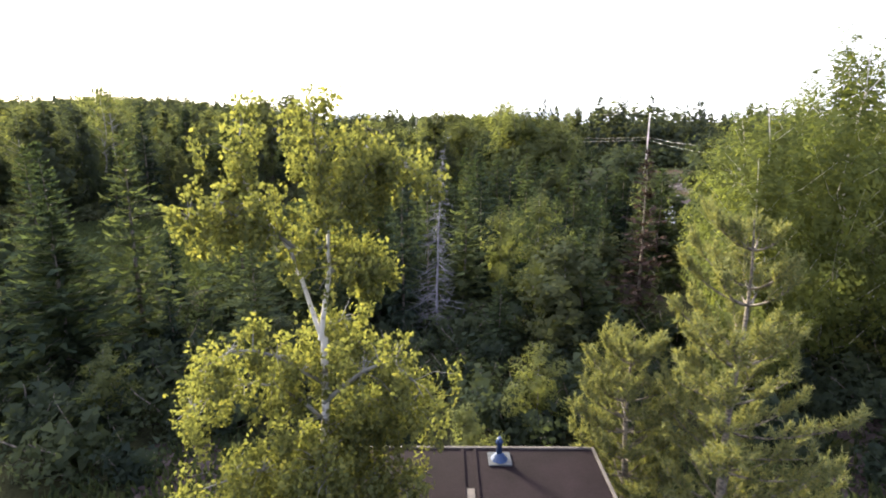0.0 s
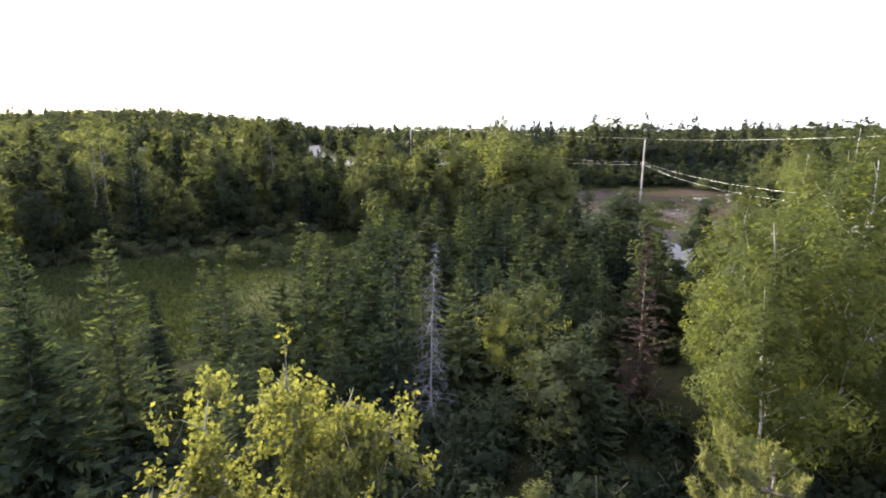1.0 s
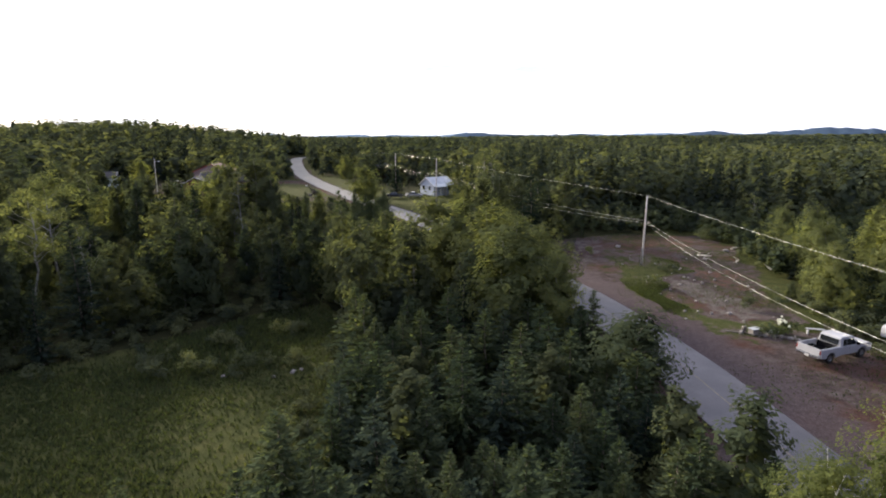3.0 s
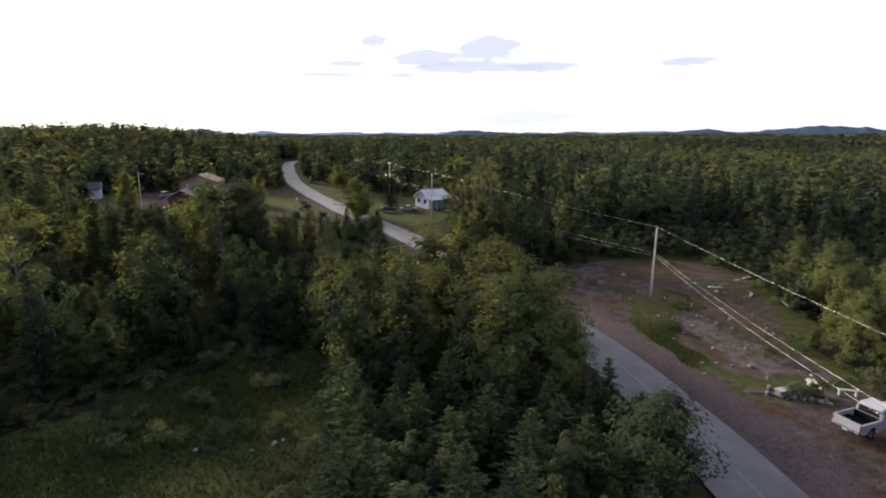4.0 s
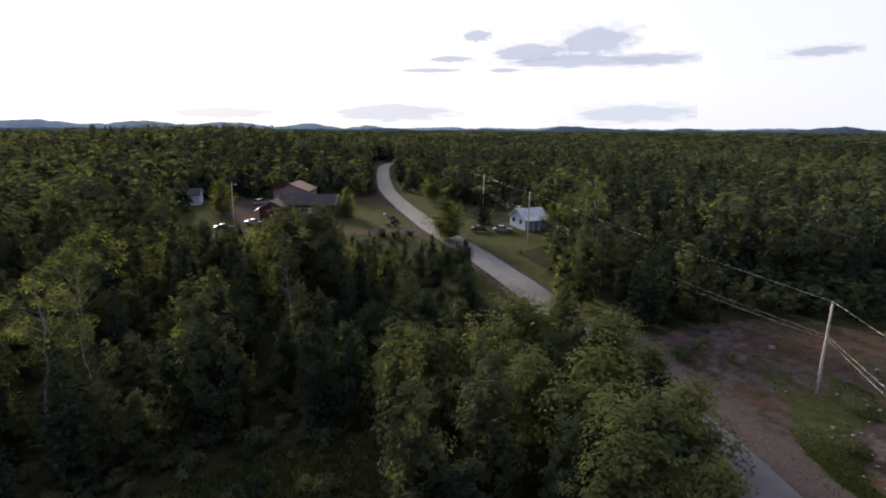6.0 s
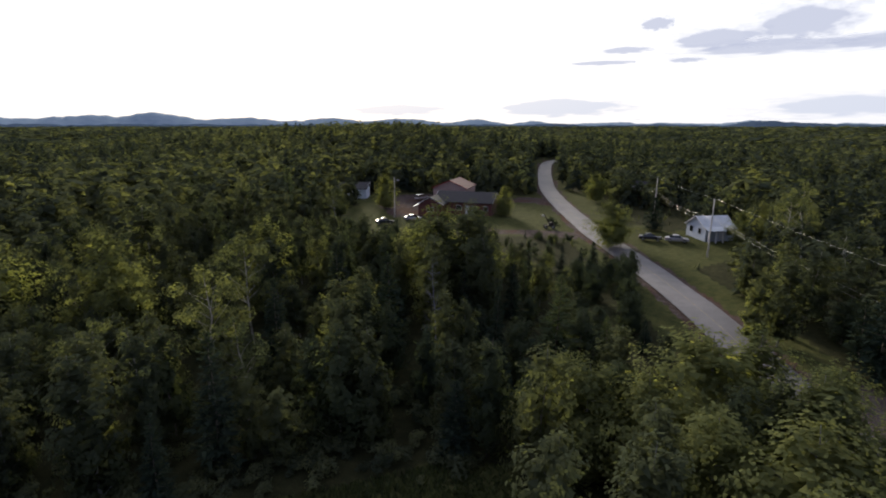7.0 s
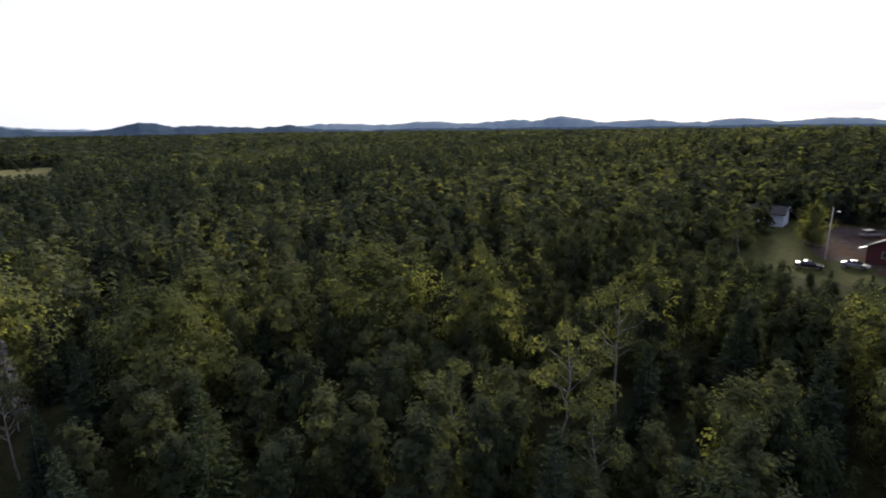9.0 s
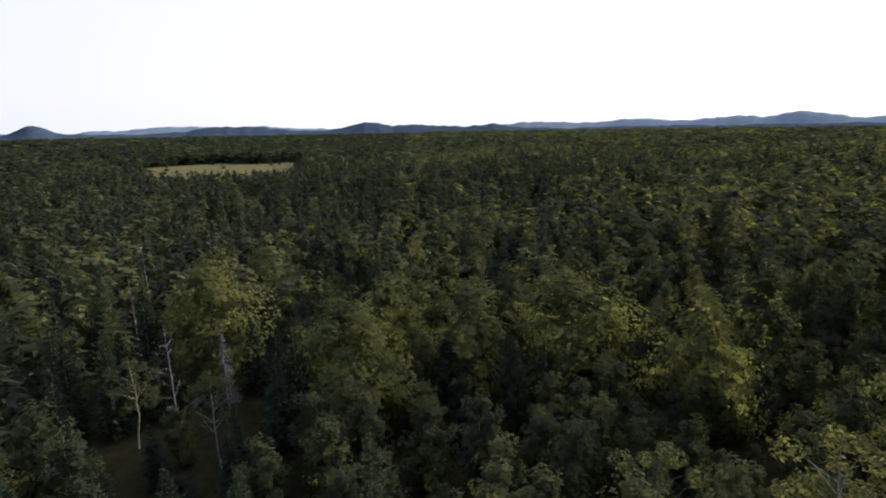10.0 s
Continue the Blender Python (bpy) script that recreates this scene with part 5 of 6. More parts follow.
def grass_patch(name, polys, count, height, label, seed, clump=-0.3):
    """Tufts of long blades, as one growth."""
    r = np.random.default_rng(seed)
    xs, ys = [], []
    for poly, share in polys:
        p = np.array(poly)
        (x0, y0), (x1, y1) = p.min(0), p.max(0)
        want, got = int(count * share), 0
        while got < want:
            x, y = r.uniform(x0, x1, want * 2), r.uniform(y0, y1, want * 2)
            ok = (weedy(x, y) if poly is WEEDS else inside(x, y, poly)) & (np.abs(road_distance(x, y)) > 3.4)
            ok &= wave(x, y, 3.1, 2.0) + r.normal(size=len(x)) * 0.25 > clump
            x, y = x[ok][: want - got], y[ok][: want - got]
            xs.append(x)
            ys.append(y)
            got += len(x)
    x, y = np.concatenate(xs), np.concatenate(ys)
    n = len(x)
    z = land(x, y)
    h = height * r.uniform(0.5, 1.4, n) * (1 + 0.5 * wave(x, y, 5.0))
    a = r.random(n) * 6.28
    w = 0.18 * height * r.uniform(0.6, 1.6, n)
    lean = r.normal(size=(n, 2)) * 0.35 * h[:, None]
    c = np.column_stack([x, y, z - 0.03])
    s = np.column_stack([np.cos(a), np.sin(a), np.zeros(n)]) * w[:, None]
    tip = c + np.column_stack([lean, h])
    mid = c + np.column_stack([lean * 0.35, h * 0.6])
    v = np.stack([c - s, c + s, mid + s * 0.7, tip, mid - s * 0.7], 1).reshape(-1, 3)
    f = np.arange(5 * n).reshape(n, 5)
    t = np.clip(0.5 + 0.35 * wave(x, y, 6.0, 1.0) + r.normal(size=n) * 0.2, 0, 1)
    ob = new(name, mesh_data(name, [(v, f, 0)], [GRASS], np.repeat(t, 5)))
    tagged(ob, label=label, category="grass", kind="stuff")


grass_patch("meadow_grass", [(FIELD, 1.0)], 40000, 0.30, "rough long meadow grass among the trees", 3)
grass_patch("yard_grass", [(YARD, 0.75), (LAWN_EAST, 0.1), (LAWN_WEST, 0.15)], 15000, 0.15, "sparse weeds and grass on the dirt clearing", 4, 0.28)
grass_patch("weeds", [(WEEDS, 0.7), ([(36, 48), (46, 48), (48, 66), (39, 62)], 0.3)], 12000, 0.20, "low green weeds spreading over the dirt clearing", 8, 0.1)
grass_patch("clearing_grass", [([(-12, 8), (-7, 14.5), (0, 13), (9, 14), (18, 15), (18, 5), (9, 4), (3.4, 5), (3.4, 9.6), (-3.5, 9.8)], 1.0)], 11000, 0.28, "grass round the shed at the wood's edge", 5)

# ---- built things ----
WHITE_PAINT = plain("white_paint", (0.30, 0.30, 0.33), 0.35, 0, 0.08, 1.0, spec=0.5)
# white siding with the blue of its shaded side put into the colour
SHADE_WHITE = plain("shade_blue_white_siding", (0.32, 0.36, 0.46), 0.6, 0, 0.12, 1.0)
RED_SIDING = plain("dark_red_siding", (0.075, 0.015, 0.018), 0.7, 0, 0.25, 1.5)
RED_TRIM = plain("red_trim_paint", (0.26, 0.030, 0.030), 0.5, 0, 0.15, 2.0)
WHITE_SIDING = plain("white_siding", (0.52, 0.57, 0.66), 0.6, 0, 0.12, 1.0)
TAN_METAL = plain("tan_sheet_metal", (0.27, 0.19, 0.185), 0.5, 0, 0.15, 1.0)
ROOF_DARK = plain("dark_shingles", (0.030, 0.029, 0.034), 0.85, 0, 0.3, 3.0, 0.4)
ROOF_METAL = plain("grey_blue_roof_metal", (0.30, 0.33, 0.38), 0.4, 0.3, 0.15, 1.0)
ROOF_BROWN = plain("brown_roofing_felt", (0.011, 0.0065, 0.009), 0.95, 0, 0.4, 1.6, 0.4, spec=0.1)
TRIM = plain("white_trim", (0.42, 0.41, 0.43), 0.5, 0, 0.15, 2.0)
GLASS = material("dark_glass", 0.06, 0, 0.8)[0]
GLASS.node_tree.nodes["Principled BSDF"].inputs["Base Color"].default_value = (0.012, 0.014, 0.018, 1)
RUBBER = plain("tyre_rubber", (0.018, 0.018, 0.019), 0.85, 0, 0.3, 5.0)
STEEL = plain("dull_steel", (0.35, 0.35, 0.37), 0.35, 0.9, 0.2, 4.0)
CHROME = plain("chrome", (0.65, 0.65, 0.67), 0.15, 1.0, 0.05, 2.0)
BLACK = plain("black_plastic", (0.008, 0.008, 0.010), 0.95, 0, 0.2, 3.0, spec=0.05)
RED_LENS = plain("red_lamp_glass", (0.22, 0.012, 0.012), 0.2, 0, 0.1, 3.0, spec=0.6)
CLEAR_LENS = plain("clear_lamp_glass", (0.55, 0.56, 0.58), 0.12, 0, 0.1, 3.0, spec=0.7)
POLE_WOOD = bark_material("weathered_pole_wood", (0.46, 0.42, 0.39), (0.25, 0.22, 0.20), 2.0, 0.42)
WIRE = plain("aluminium_wire", (0.40, 0.39, 0.37), 0.45, 0.6, 0.1, 1.0)
PORCELAIN = plain("grey_porcelain", (0.22, 0.23, 0.25), 0.3, 0, 0.1, 3.0, spec=0.6)
STONE = plain("pale_field_stone", (0.22, 0.20, 0.195), 0.9, 0, 0.35, 2.5, 0.6)
DARK_FLASHING = plain("dull_flashing", (0.055, 0.06, 0.07), 0.6, 0.2, 0.3, 6.0)
BLUE_PLASTIC = plain("blue_plastic", (0.02, 0.045, 0.12), 0.4, 0, 0.2, 3.0)
DARK_CAR = plain("dark_blue_car_paint", (0.02, 0.022, 0.035), 0.25, 0.3, 0.1, 1.0, spec=0.6)
SILVER_CAR = plain("silver_car_paint", (0.27, 0.26, 0.29), 0.42, 0.4, 0.06, 1.0, spec=0.6)
RUST_WOOD = plain("weathered_plank", (0.10, 0.085, 0.08), 0.85, 0, 0.35, 4.0, 0.5)


def bm_data(name, bm, mat, smooth=False):
    me = bpy.data.meshes.new(name)
    for f in bm.faces:
        f.smooth = smooth
    bm.to_mesh(me)
    bm.free()
    me.materials.append(mat)
    return me


def block(name, lo, hi, mat, parent, bevel=0.02, label="", taper=None):
    """A box with eased edges. taper: how much its top is drawn in, x and y."""
    bm = bmesh.new()
    bmesh.ops.create_cube(bm, size=1.0)
    c = [(a + b) / 2 for a, b in zip(lo, hi)]
    d = [b - a for a, b in zip(lo, hi)]
    for v in bm.verts:
        k = v.co.z > 0
        v.co = Vector([c[i] + v.co[i] * d[i] * ((taper[i] if taper and i < 2 and k else 1)) for i in range(3)])
    if bevel:
        bmesh.ops.bevel(bm, geom=bm.edges[:], offset=bevel, segments=2, affect="EDGES")
    return part(name, bm_data(name, bm, mat), parent, label)


def prism(name, outline, y0, y1, mat, parent, bevel=0.0, label="", pinch=None):
    """An outline in x and z, drawn out from y0 to y1. pinch(x, z) narrows it."""
    bm = bmesh.new()
    a = [bm.verts.new((x, y0, z)) for x, z in outline]
    b = [bm.verts.new((x, y1, z)) for x, z in outline]
    bm.faces.new(a)
    bm.faces.new(b[::-1])
    n = len(outline)
    for i in range(n):
        bm.faces.new((a[(i + 1) % n], a[i], b[i], b[(i + 1) % n]))
    if pinch:
        for v in bm.verts:
            v.co.y *= pinch(v.co.x, v.co.z)
    bmesh.ops.recalc_face_normals(bm, faces=bm.faces[:])
    if bevel:
        bmesh.ops.bevel(bm, geom=bm.edges[:], offset=bevel, segments=2, affect="EDGES", clamp_overlap=True)
    return part(name, bm_data(name, bm, mat), parent, label)


def rod(name, points, radii, mat, parent, sides=8, label=""):
    v, f = tube(points, radii, sides)
    ends = [np.array([list(range(sides))[::-1]]), np.array([list(range(len(v) - sides, len(v)))])]
    me = mesh_data(name, [(v, f, 0)], [mat], smooth=True)
    bm = bmesh.new()
    bm.from_mesh(me)
    bm.verts.ensure_lookup_table()
    for e in ends:
        bm.faces.new([bm.verts[i] for i in e[0]])
    bm.to_mesh(me)
    bm.free()
    return part(name, me, parent, label)


def wheel(parent, x, y, z, r, w, side, rim=None):
    """A tyre with a rim, its axis along y."""
    prof = [(-w / 2, r * 0.66), (-w / 2, r * 0.93), (-w * 0.36, r), (w * 0.36, r), (w / 2, r * 0.93), (w / 2, r * 0.66)]
    n = 20
    v, f = [], []
    for i in range(n):
        a = 2 * math.pi * i / n
        v += [(math.cos(a) * rr, yy, math.sin(a) * rr) for yy, rr in prof]
    k = len(prof)
    for i in range(n):
        for j in range(k - 1):
            f.append((i * k + j, i * k + j + 1, ((i + 1) % n) * k + j + 1, ((i + 1) % n) * k + j))
    me = mesh_data("wheel", [(np.array(v), np.array(f), 0)], [RUBBER], smooth=True)
    t = part("wheel", me, parent, "black tyre on a steel rim")
    t.location = (x, y, z)
    bm = bmesh.new()
    bmesh.ops.create_cone(bm, cap_ends=True, segments=16, radius1=r * 0.66, radius2=r * 0.58, depth=w * 0.8)
    bmesh.ops.inset_region(bm, faces=[q for q in bm.faces if len(q.verts) > 4], thickness=r * 0.14, depth=-0.03)
    bmesh.ops.rotate(bm, verts=bm.verts[:], cent=(0, 0, 0), matrix=Matrix.Rotation(radians(90 if side < 0 else -90), 3, "X"))
    part("rim", bm_data("rim", bm, rim or STEEL), t)
    return t


def pickup(x, y, z, turn):
    """A white extended-cab pickup, its nose along +x."""
    t = new("pickup_truck")
    t.matrix_world = pose(x, y, z, 0, 0, turn)
    tagged(t, label="white extended-cab pickup truck with an open bed parked on gravel", category="pickup truck")
    arch = lambda cx, r: [(cx + math.cos(a) * r, 0.42 + math.sin(a) * r) for a in np.linspace(math.pi, 0, 9)]
    front = [(-0.72, 0.50)] + [(1.30, 0.46)] + arch(1.85, 0.48)[1:] + [(2.80, 0.45), (2.92, 0.62), (2.90, 1.00), (2.74, 1.12), (1.45, 1.20), (1.35, 1.20), (-0.72, 1.18)]
    prism("body", front, -0.98, 0.98, WHITE_PAINT, t, 0.03, "white painted body", pinch=lambda a, b: 0.965 if b < 0.5 or a > 2.7 else 1.0)
    rear_side = [(-2.88, 0.55)] + arch(-1.75, 0.48) + [(-0.70, 0.50), (-0.70, 1.22), (-2.88, 1.22)]
    for s in (-1, 1):
        prism("bed_side", rear_side, s * 0.97 - 0.06, s * 0.97 + 0.03, WHITE_PAINT, t, 0.02, "white bed side panel")
        block("wheel_housing", (-2.2, s * 0.78 - 0.10, 0.60), (-1.3, s * 0.78 + 0.10, 0.93), BLACK, t, 0.03)
    cab = [(-0.70, 1.16), (-0.62, 1.78), (-0.42, 1.88), (0.70, 1.88), (0.92, 1.80), (1.52, 1.18)]
    prism("cab", cab, -0.93, 0.93, WHITE_PAINT, t, 0.04, "white cab", pinch=lambda a, b: 1 - 0.24 * max(0, b - 1.2))
    block("bed_front_wall", (-0.76, -0.90, 0.60), (-0.725, 0.90, 1.20), BLACK, t, 0.0, "dark bed liner")
    rear = [(-0.725, 1.26), (-0.665, 1.70), (-0.63, 1.70), (-0.69, 1.26)]
    prism("rear_window", rear, -0.70, 0.70, GLASS, t)
    prism("windscreen", [(1.475, 1.25), (0.98, 1.76), (1.01, 1.78), (1.51, 1.27)], -0.74, 0.74, GLASS, t)
    for s in (-1, 1):
        for a, b, c, d in ((-0.42, -0.02, -0.34, -0.02), (0.06, 1.12, 0.06, 0.74)):
            bm = bmesh.new()
            q = [bm.verts.new(v) for v in ((a, s * 0.945, 1.24), (b, s * 0.945, 1.24), (d, s * 0.862, 1.72), (c, s * 0.862, 1.72))]
            e = bmesh.ops.extrude_face_region(bm, geom=[bm.faces.new(q)])
            bmesh.ops.translate(bm, verts=[v for v in e["geom"] if isinstance(v, bmesh.types.BMVert)], vec=(0, -s * 0.02, 0))
            bmesh.ops.recalc_face_normals(bm, faces=bm.faces[:])
            part("side_window", bm_data("side_window", bm, GLASS), t)
        block("door_handle", (0.12, s * 0.985 - 0.015, 1.02), (0.30, s * 0.985 + 0.015, 1.06), CHROME, t, 0.006)
        block("side_mirror", (0.98, s * 1.10 - 0.11, 1.20), (1.10, s * 1.10 + 0.11, 1.42), BLACK, t, 0.02)
        block("tail_lamp", (-2.905, s * 0.88 - 0.09, 0.82), (-2.84, s * 0.88 + 0.09, 1.14), RED_LENS, t, 0.015)
        block("headlight", (2.78, s * 0.78 - 0.17, 0.84), (2.93, s * 0.78 + 0.17, 1.03), CLEAR_LENS, t, 0.02)
        block("bed_wall", (-2.86, s * 0.93 - 0.05, 1.17), (-0.72, s * 0.93 + 0.05, 1.26), WHITE_PAINT, t, 0.02)
        for wx in (-1.75, 1.85):
            wheel(t, wx, s * 0.84, 0.40, 0.40, 0.27, s)
    block("tailgate", (-2.92, -0.90, 0.66), (-2.83, 0.90, 1.26), WHITE_PAINT, t, 0.02, "white tailgate")
    block("bed_floor", (-2.82, -0.90, 0.58), (-0.74, 0.90, 0.68), BLACK, t, 0.0, "dark bed liner")
    block("rear_bumper", (-3.04, -0.94, 0.46), (-2.86, 0.94, 0.64), CHROME, t, 0.03)
    block("front_bumper", (2.84, -0.95, 0.42), (3.02, 0.95, 0.66), CHROME, t, 0.04)
    block("grille", (2.88, -0.55, 0.72), (2.955, 0.55, 1.04), BLACK, t, 0.02)
    block("licence_plate", (-3.055, -0.15, 0.48), (-3.04, 0.15, 0.62), TRIM, t, 0.0)
    return t


pickup(32.7, 48.6, 0.10, 18)


def sedan(name, x, y, z, turn, mat, label, length=4.5, tall=1.42, box=False):
    t = new(name)
    t.matrix_world = pose(x, y, z, 0, 0, turn)
    tagged(t, label=label, category="car", group="parked cars")
    h = length / 2
    arch = lambda cx, r: [(cx + math.cos(a) * r, 0.33 + math.sin(a) * r) for a in np.linspace(math.pi, 0, 7)]
    low = [(-h, 0.35)] + arch(-h * 0.62, 0.36) + arch(h * 0.62, 0.36) + [(h * 0.97, 0.35), (h, 0.55), (h * 0.93, 0.74), (h * 0.42, 0.90), (-h * 0.75, 0.95), (-h * 0.98, 0.88)]
    prism("body", low, -0.88, 0.88, mat, t, 0.05, pinch=lambda a, b: 1 - 0.10 * abs(a / h) ** 4)
    back = -h * 0.96 if box else -h * 0.66
    roof = [(back, 0.92), (back * (0.92 if box else 0.62), tall - 0.05), (-h * 0.2, tall), (h * 0.1, tall - 0.03), (h * 0.48, 0.90)]
    prism("cabin", roof, -0.80, 0.80, GLASS, t, 0.03, "dark glazed cabin", pinch=lambda a, b: 1 - 0.30 * max(0, b - 0.9))
    top = [(back * (0.86 if box else 0.58), tall - 0.03), (-h * 0.2, tall + 0.03), (h * 0.12, tall), (h * 0.12, tall - 0.05), (-h * 0.2, tall - 0.03), (back * (0.86 if box else 0.58), tall - 0.08)]
    prism("roof", top, -0.66, 0.66, mat, t, 0.012)
    for s in (-1, 1):
        block("headlight", (h * 0.90, s * 0.62 - 0.14, 0.58), (h * 0.985, s * 0.62 + 0.14, 0.72), CLEAR_LENS, t, 0.02)
        block("tail_lamp", (-h * 0.995, s * 0.66 - 0.12, 0.66), (-h * 0.93, s * 0.66 + 0.12, 0.84), RED_LENS, t, 0.02)
        for wx in (-h * 0.62, h * 0.62):
            wheel(t, wx, s * 0.78, 0.31, 0.31, 0.2, s)
    return t


def on_land(x, y):
    return float(land(x, y)) + 0.02


sedan("sedan_car", -8.3, 147.0, on_land(-8.3, 147) + 0.12, 8, DARK_CAR, "dark blue sedan parked on the grass before the white house")
sedan("sedan_car", -3.3, 147.6, on_land(-3.3, 147.6) + 0.12, 6, SILVER_CAR, "silver sedan parked on the grass before the white house")
sedan("estate_car", -74.4, 172.6, on_land(-74.4, 172.6), 75, WHITE_PAINT, "white estate car parked on the gravel yard of the red house", 4.6, 1.65, True)
sedan("old_car", -67.0, 139.6, on_land(-67.6, 140.4), 28, DARK_CAR, "dark old car standing in the grass by the lamp pole", 4.4, 1.4)
sedan("old_car", -63.2, 146.5, on_land(-63.2, 146.5), 15, SILVER_CAR, "grey old car standing in the grass by the red house", 4.3, 1.4)


def gable_house(name, x, y, z, turn, length, width, eave, ridge, wall, roof, label, windows=(), doors=(), over=0.35, category="house", trim=None):
    """A house with its ridge along x. windows and doors: side (s, n, w, e), place along it, sill, width, height."""
    h = new(name)
    h.matrix_world = pose(x, y, z, 0, 0, turn)
    tagged(h, label=label, category=category)
    l, w, t = length / 2, width / 2, 0.15
    block("wall", (-l, -w, -0.4), (l, -w + t, eave), wall, h, 0.0)
    block("wall", (-l, w - t, -0.4), (l, w, eave), wall, h, 0.0)
    for s in (-1, 1):
        o = [(-w + t, -0.4), (w - t, -0.4), (w - t, eave), (0, ridge - 0.06), (-w + t, eave)]
        e = prism("gable_wall", o, -t / 2, t / 2, wall, h)
        e.matrix_basis = Matrix.Translation((s * (l - t / 2), 0, 0)) @ Matrix.Rotation(radians(90), 4, "Z")
    rise = (ridge - eave) / w
    for s in (-1, 1):
        o = [(0, ridge), (w + over, ridge - rise * (w + over)), (w + over, ridge - rise * (w + over) + 0.14), (0, ridge + 0.14)]
        e = prism("roof_slope", [(a * s, b) for a, b in o], -l - over, l + over, roof, h)
        e.matrix_basis = Matrix.Rotation(radians(90), 4, "Z")
        for q in (-1, 1):
            f = prism("fascia", [(a * s, b - (0.05 if i < 2 else 0.0) + 0.02) for i, (a, b) in enumerate(o)], -0.03, 0.03, trim or TRIM, h)
            f.matrix_basis = Matrix.Translation((q * (l + over + 0.035), 0, 0)) @ Matrix.Rotation(radians(90), 4, "Z")
    for kind, items in (("window", windows), ("door", doors)):
        for side, at, sill, ww, hh in items:
            turn_ = {"s": 0, "n": 180, "w": -90, "e": 90}[side]
            off = w if side in "sn" else l
            m = Matrix.Rotation(radians(turn_), 4, "Z") @ Matrix.Translation((at, -off, sill))
            fr = block(kind, (-ww / 2 - 0.08, -0.05, -0.08), (ww / 2 + 0.08, -0.004, hh + 0.08), TRIM, h, 0.01)
            fr.matrix_basis = m
            block("pane" if kind == "window" else "door_leaf", (-ww / 2, -0.066, 0), (ww / 2, -0.052, hh), GLASS if kind == "window" else TRIM, fr, 0.0)
    return h


# white house with a low metal roof, and its porch
wh = gable_house("house", 2.6, 154.6, on_land(3, 155) + 0.2, 32, 6.2, 6.8, 2.3, 4.2, SHADE_WHITE, ROOF_METAL, "pale grey-white bungalow with a grey metal roof and white porch posts",
                 [("s", 2.0, 0.9, 1.2, 1.1), ("w", -1.6, 0.9, 1.1, 1.1), ("w", 1.4, 0.9, 0.9, 1.1)], [("s", 0.4, 0.1, 0.95, 2.0)])
for px0, py0 in ((-3.2, -4.9), (-1.7, -4.9), (-0.2, -4.9)):
    block("porch_post", (px0 - 0.13, py0 - 0.13, -0.4), (px0 + 0.13, py0 + 0.13, 2.0), TRIM, wh, 0.015, "white square post")
prism("porch_roof", [(-5.2, 1.95), (-3.3, 2.45), (-3.3, 2.6), (-5.2, 2.1)], -0.2, 3.6, ROOF_METAL, wh, 0.01).matrix_basis = Matrix.Rotation(radians(90), 4, "Z")
# red house: long main block, gabled front wing with a pale lean-to
gable_house("house", -54.8, 161.0, on_land(-55, 161) + 0.1, 8, 15.0, 9.0, 3.0, 5.1, RED_SIDING, ROOF_DARK, "long dark red house with a dark shingle roof",
            [("s", -1.0, 1.0, 1.3, 1.1), ("s", 3.0, 1.0, 1.3, 1.1), ("s", 6.0, 1.0, 1.1, 1.1)], [("s", 1.2, 0.1, 0.95, 2.0)])
wing = gable_house("house_wing", -61.8, 155.6, on_land(-62, 155) + 0.1, 100, 7.0, 6.4, 2.9, 4.6, RED_SIDING, ROOF_DARK, "dark red gabled front wing with white trim on the roof edge",
                   [("w", 0.0, 1.0, 1.6, 1.1)], [], category="house")
prism("lean_to_roof", [(-3.4, 2.75), (-5.4, 2.0), (-5.4, 2.1), (-3.4, 2.87)], -1.7, 1.7, WHITE_PAINT, wing, 0.0, "white sheet-metal lean-to roof").matrix_basis = Matrix.Rotation(radians(-90), 4, "Z") @ Matrix.Translation((0.6, -1.2, 0))
gable_house("garage", -63.6, 172.5, on_land(-64, 172) + 0.1, 98, 10.0, 9.6, 4.6, 6.6, TAN_METAL, RED_SIDING, "large tan sheet-metal garage with a shallow gable and red edges",
            [], [("w", 0.0, 0.1, 3.2, 3.0)], category="garage", trim=RED_TRIM)
gable_house("house", -96.2, 168.5, on_land(-96, 168) + 0.1, 24, 9.5, 6.5, 2.8, 4.3, WHITE_SIDING, ROOF_DARK, "small pale blue-white house with a dark roof among the trees",
            [("s", -2.4, 0.9, 1.1, 1.2), ("s", 2.0, 0.9, 1.1, 1.2)], [("s", 0.2, 0.1, 0.9, 2.0)])
gable_house("house", -15.0, 209.0, on_land(-15, 209) + 0.1, 10, 9.0, 7.0, 2.9, 4.8, RED_SIDING, ROOF_DARK, "small reddish house half hidden behind the roadside trees",
            [("s", -2.2, 0.9, 1.3, 1.2), ("s", 2.2, 0.9, 1.3, 1.2)])


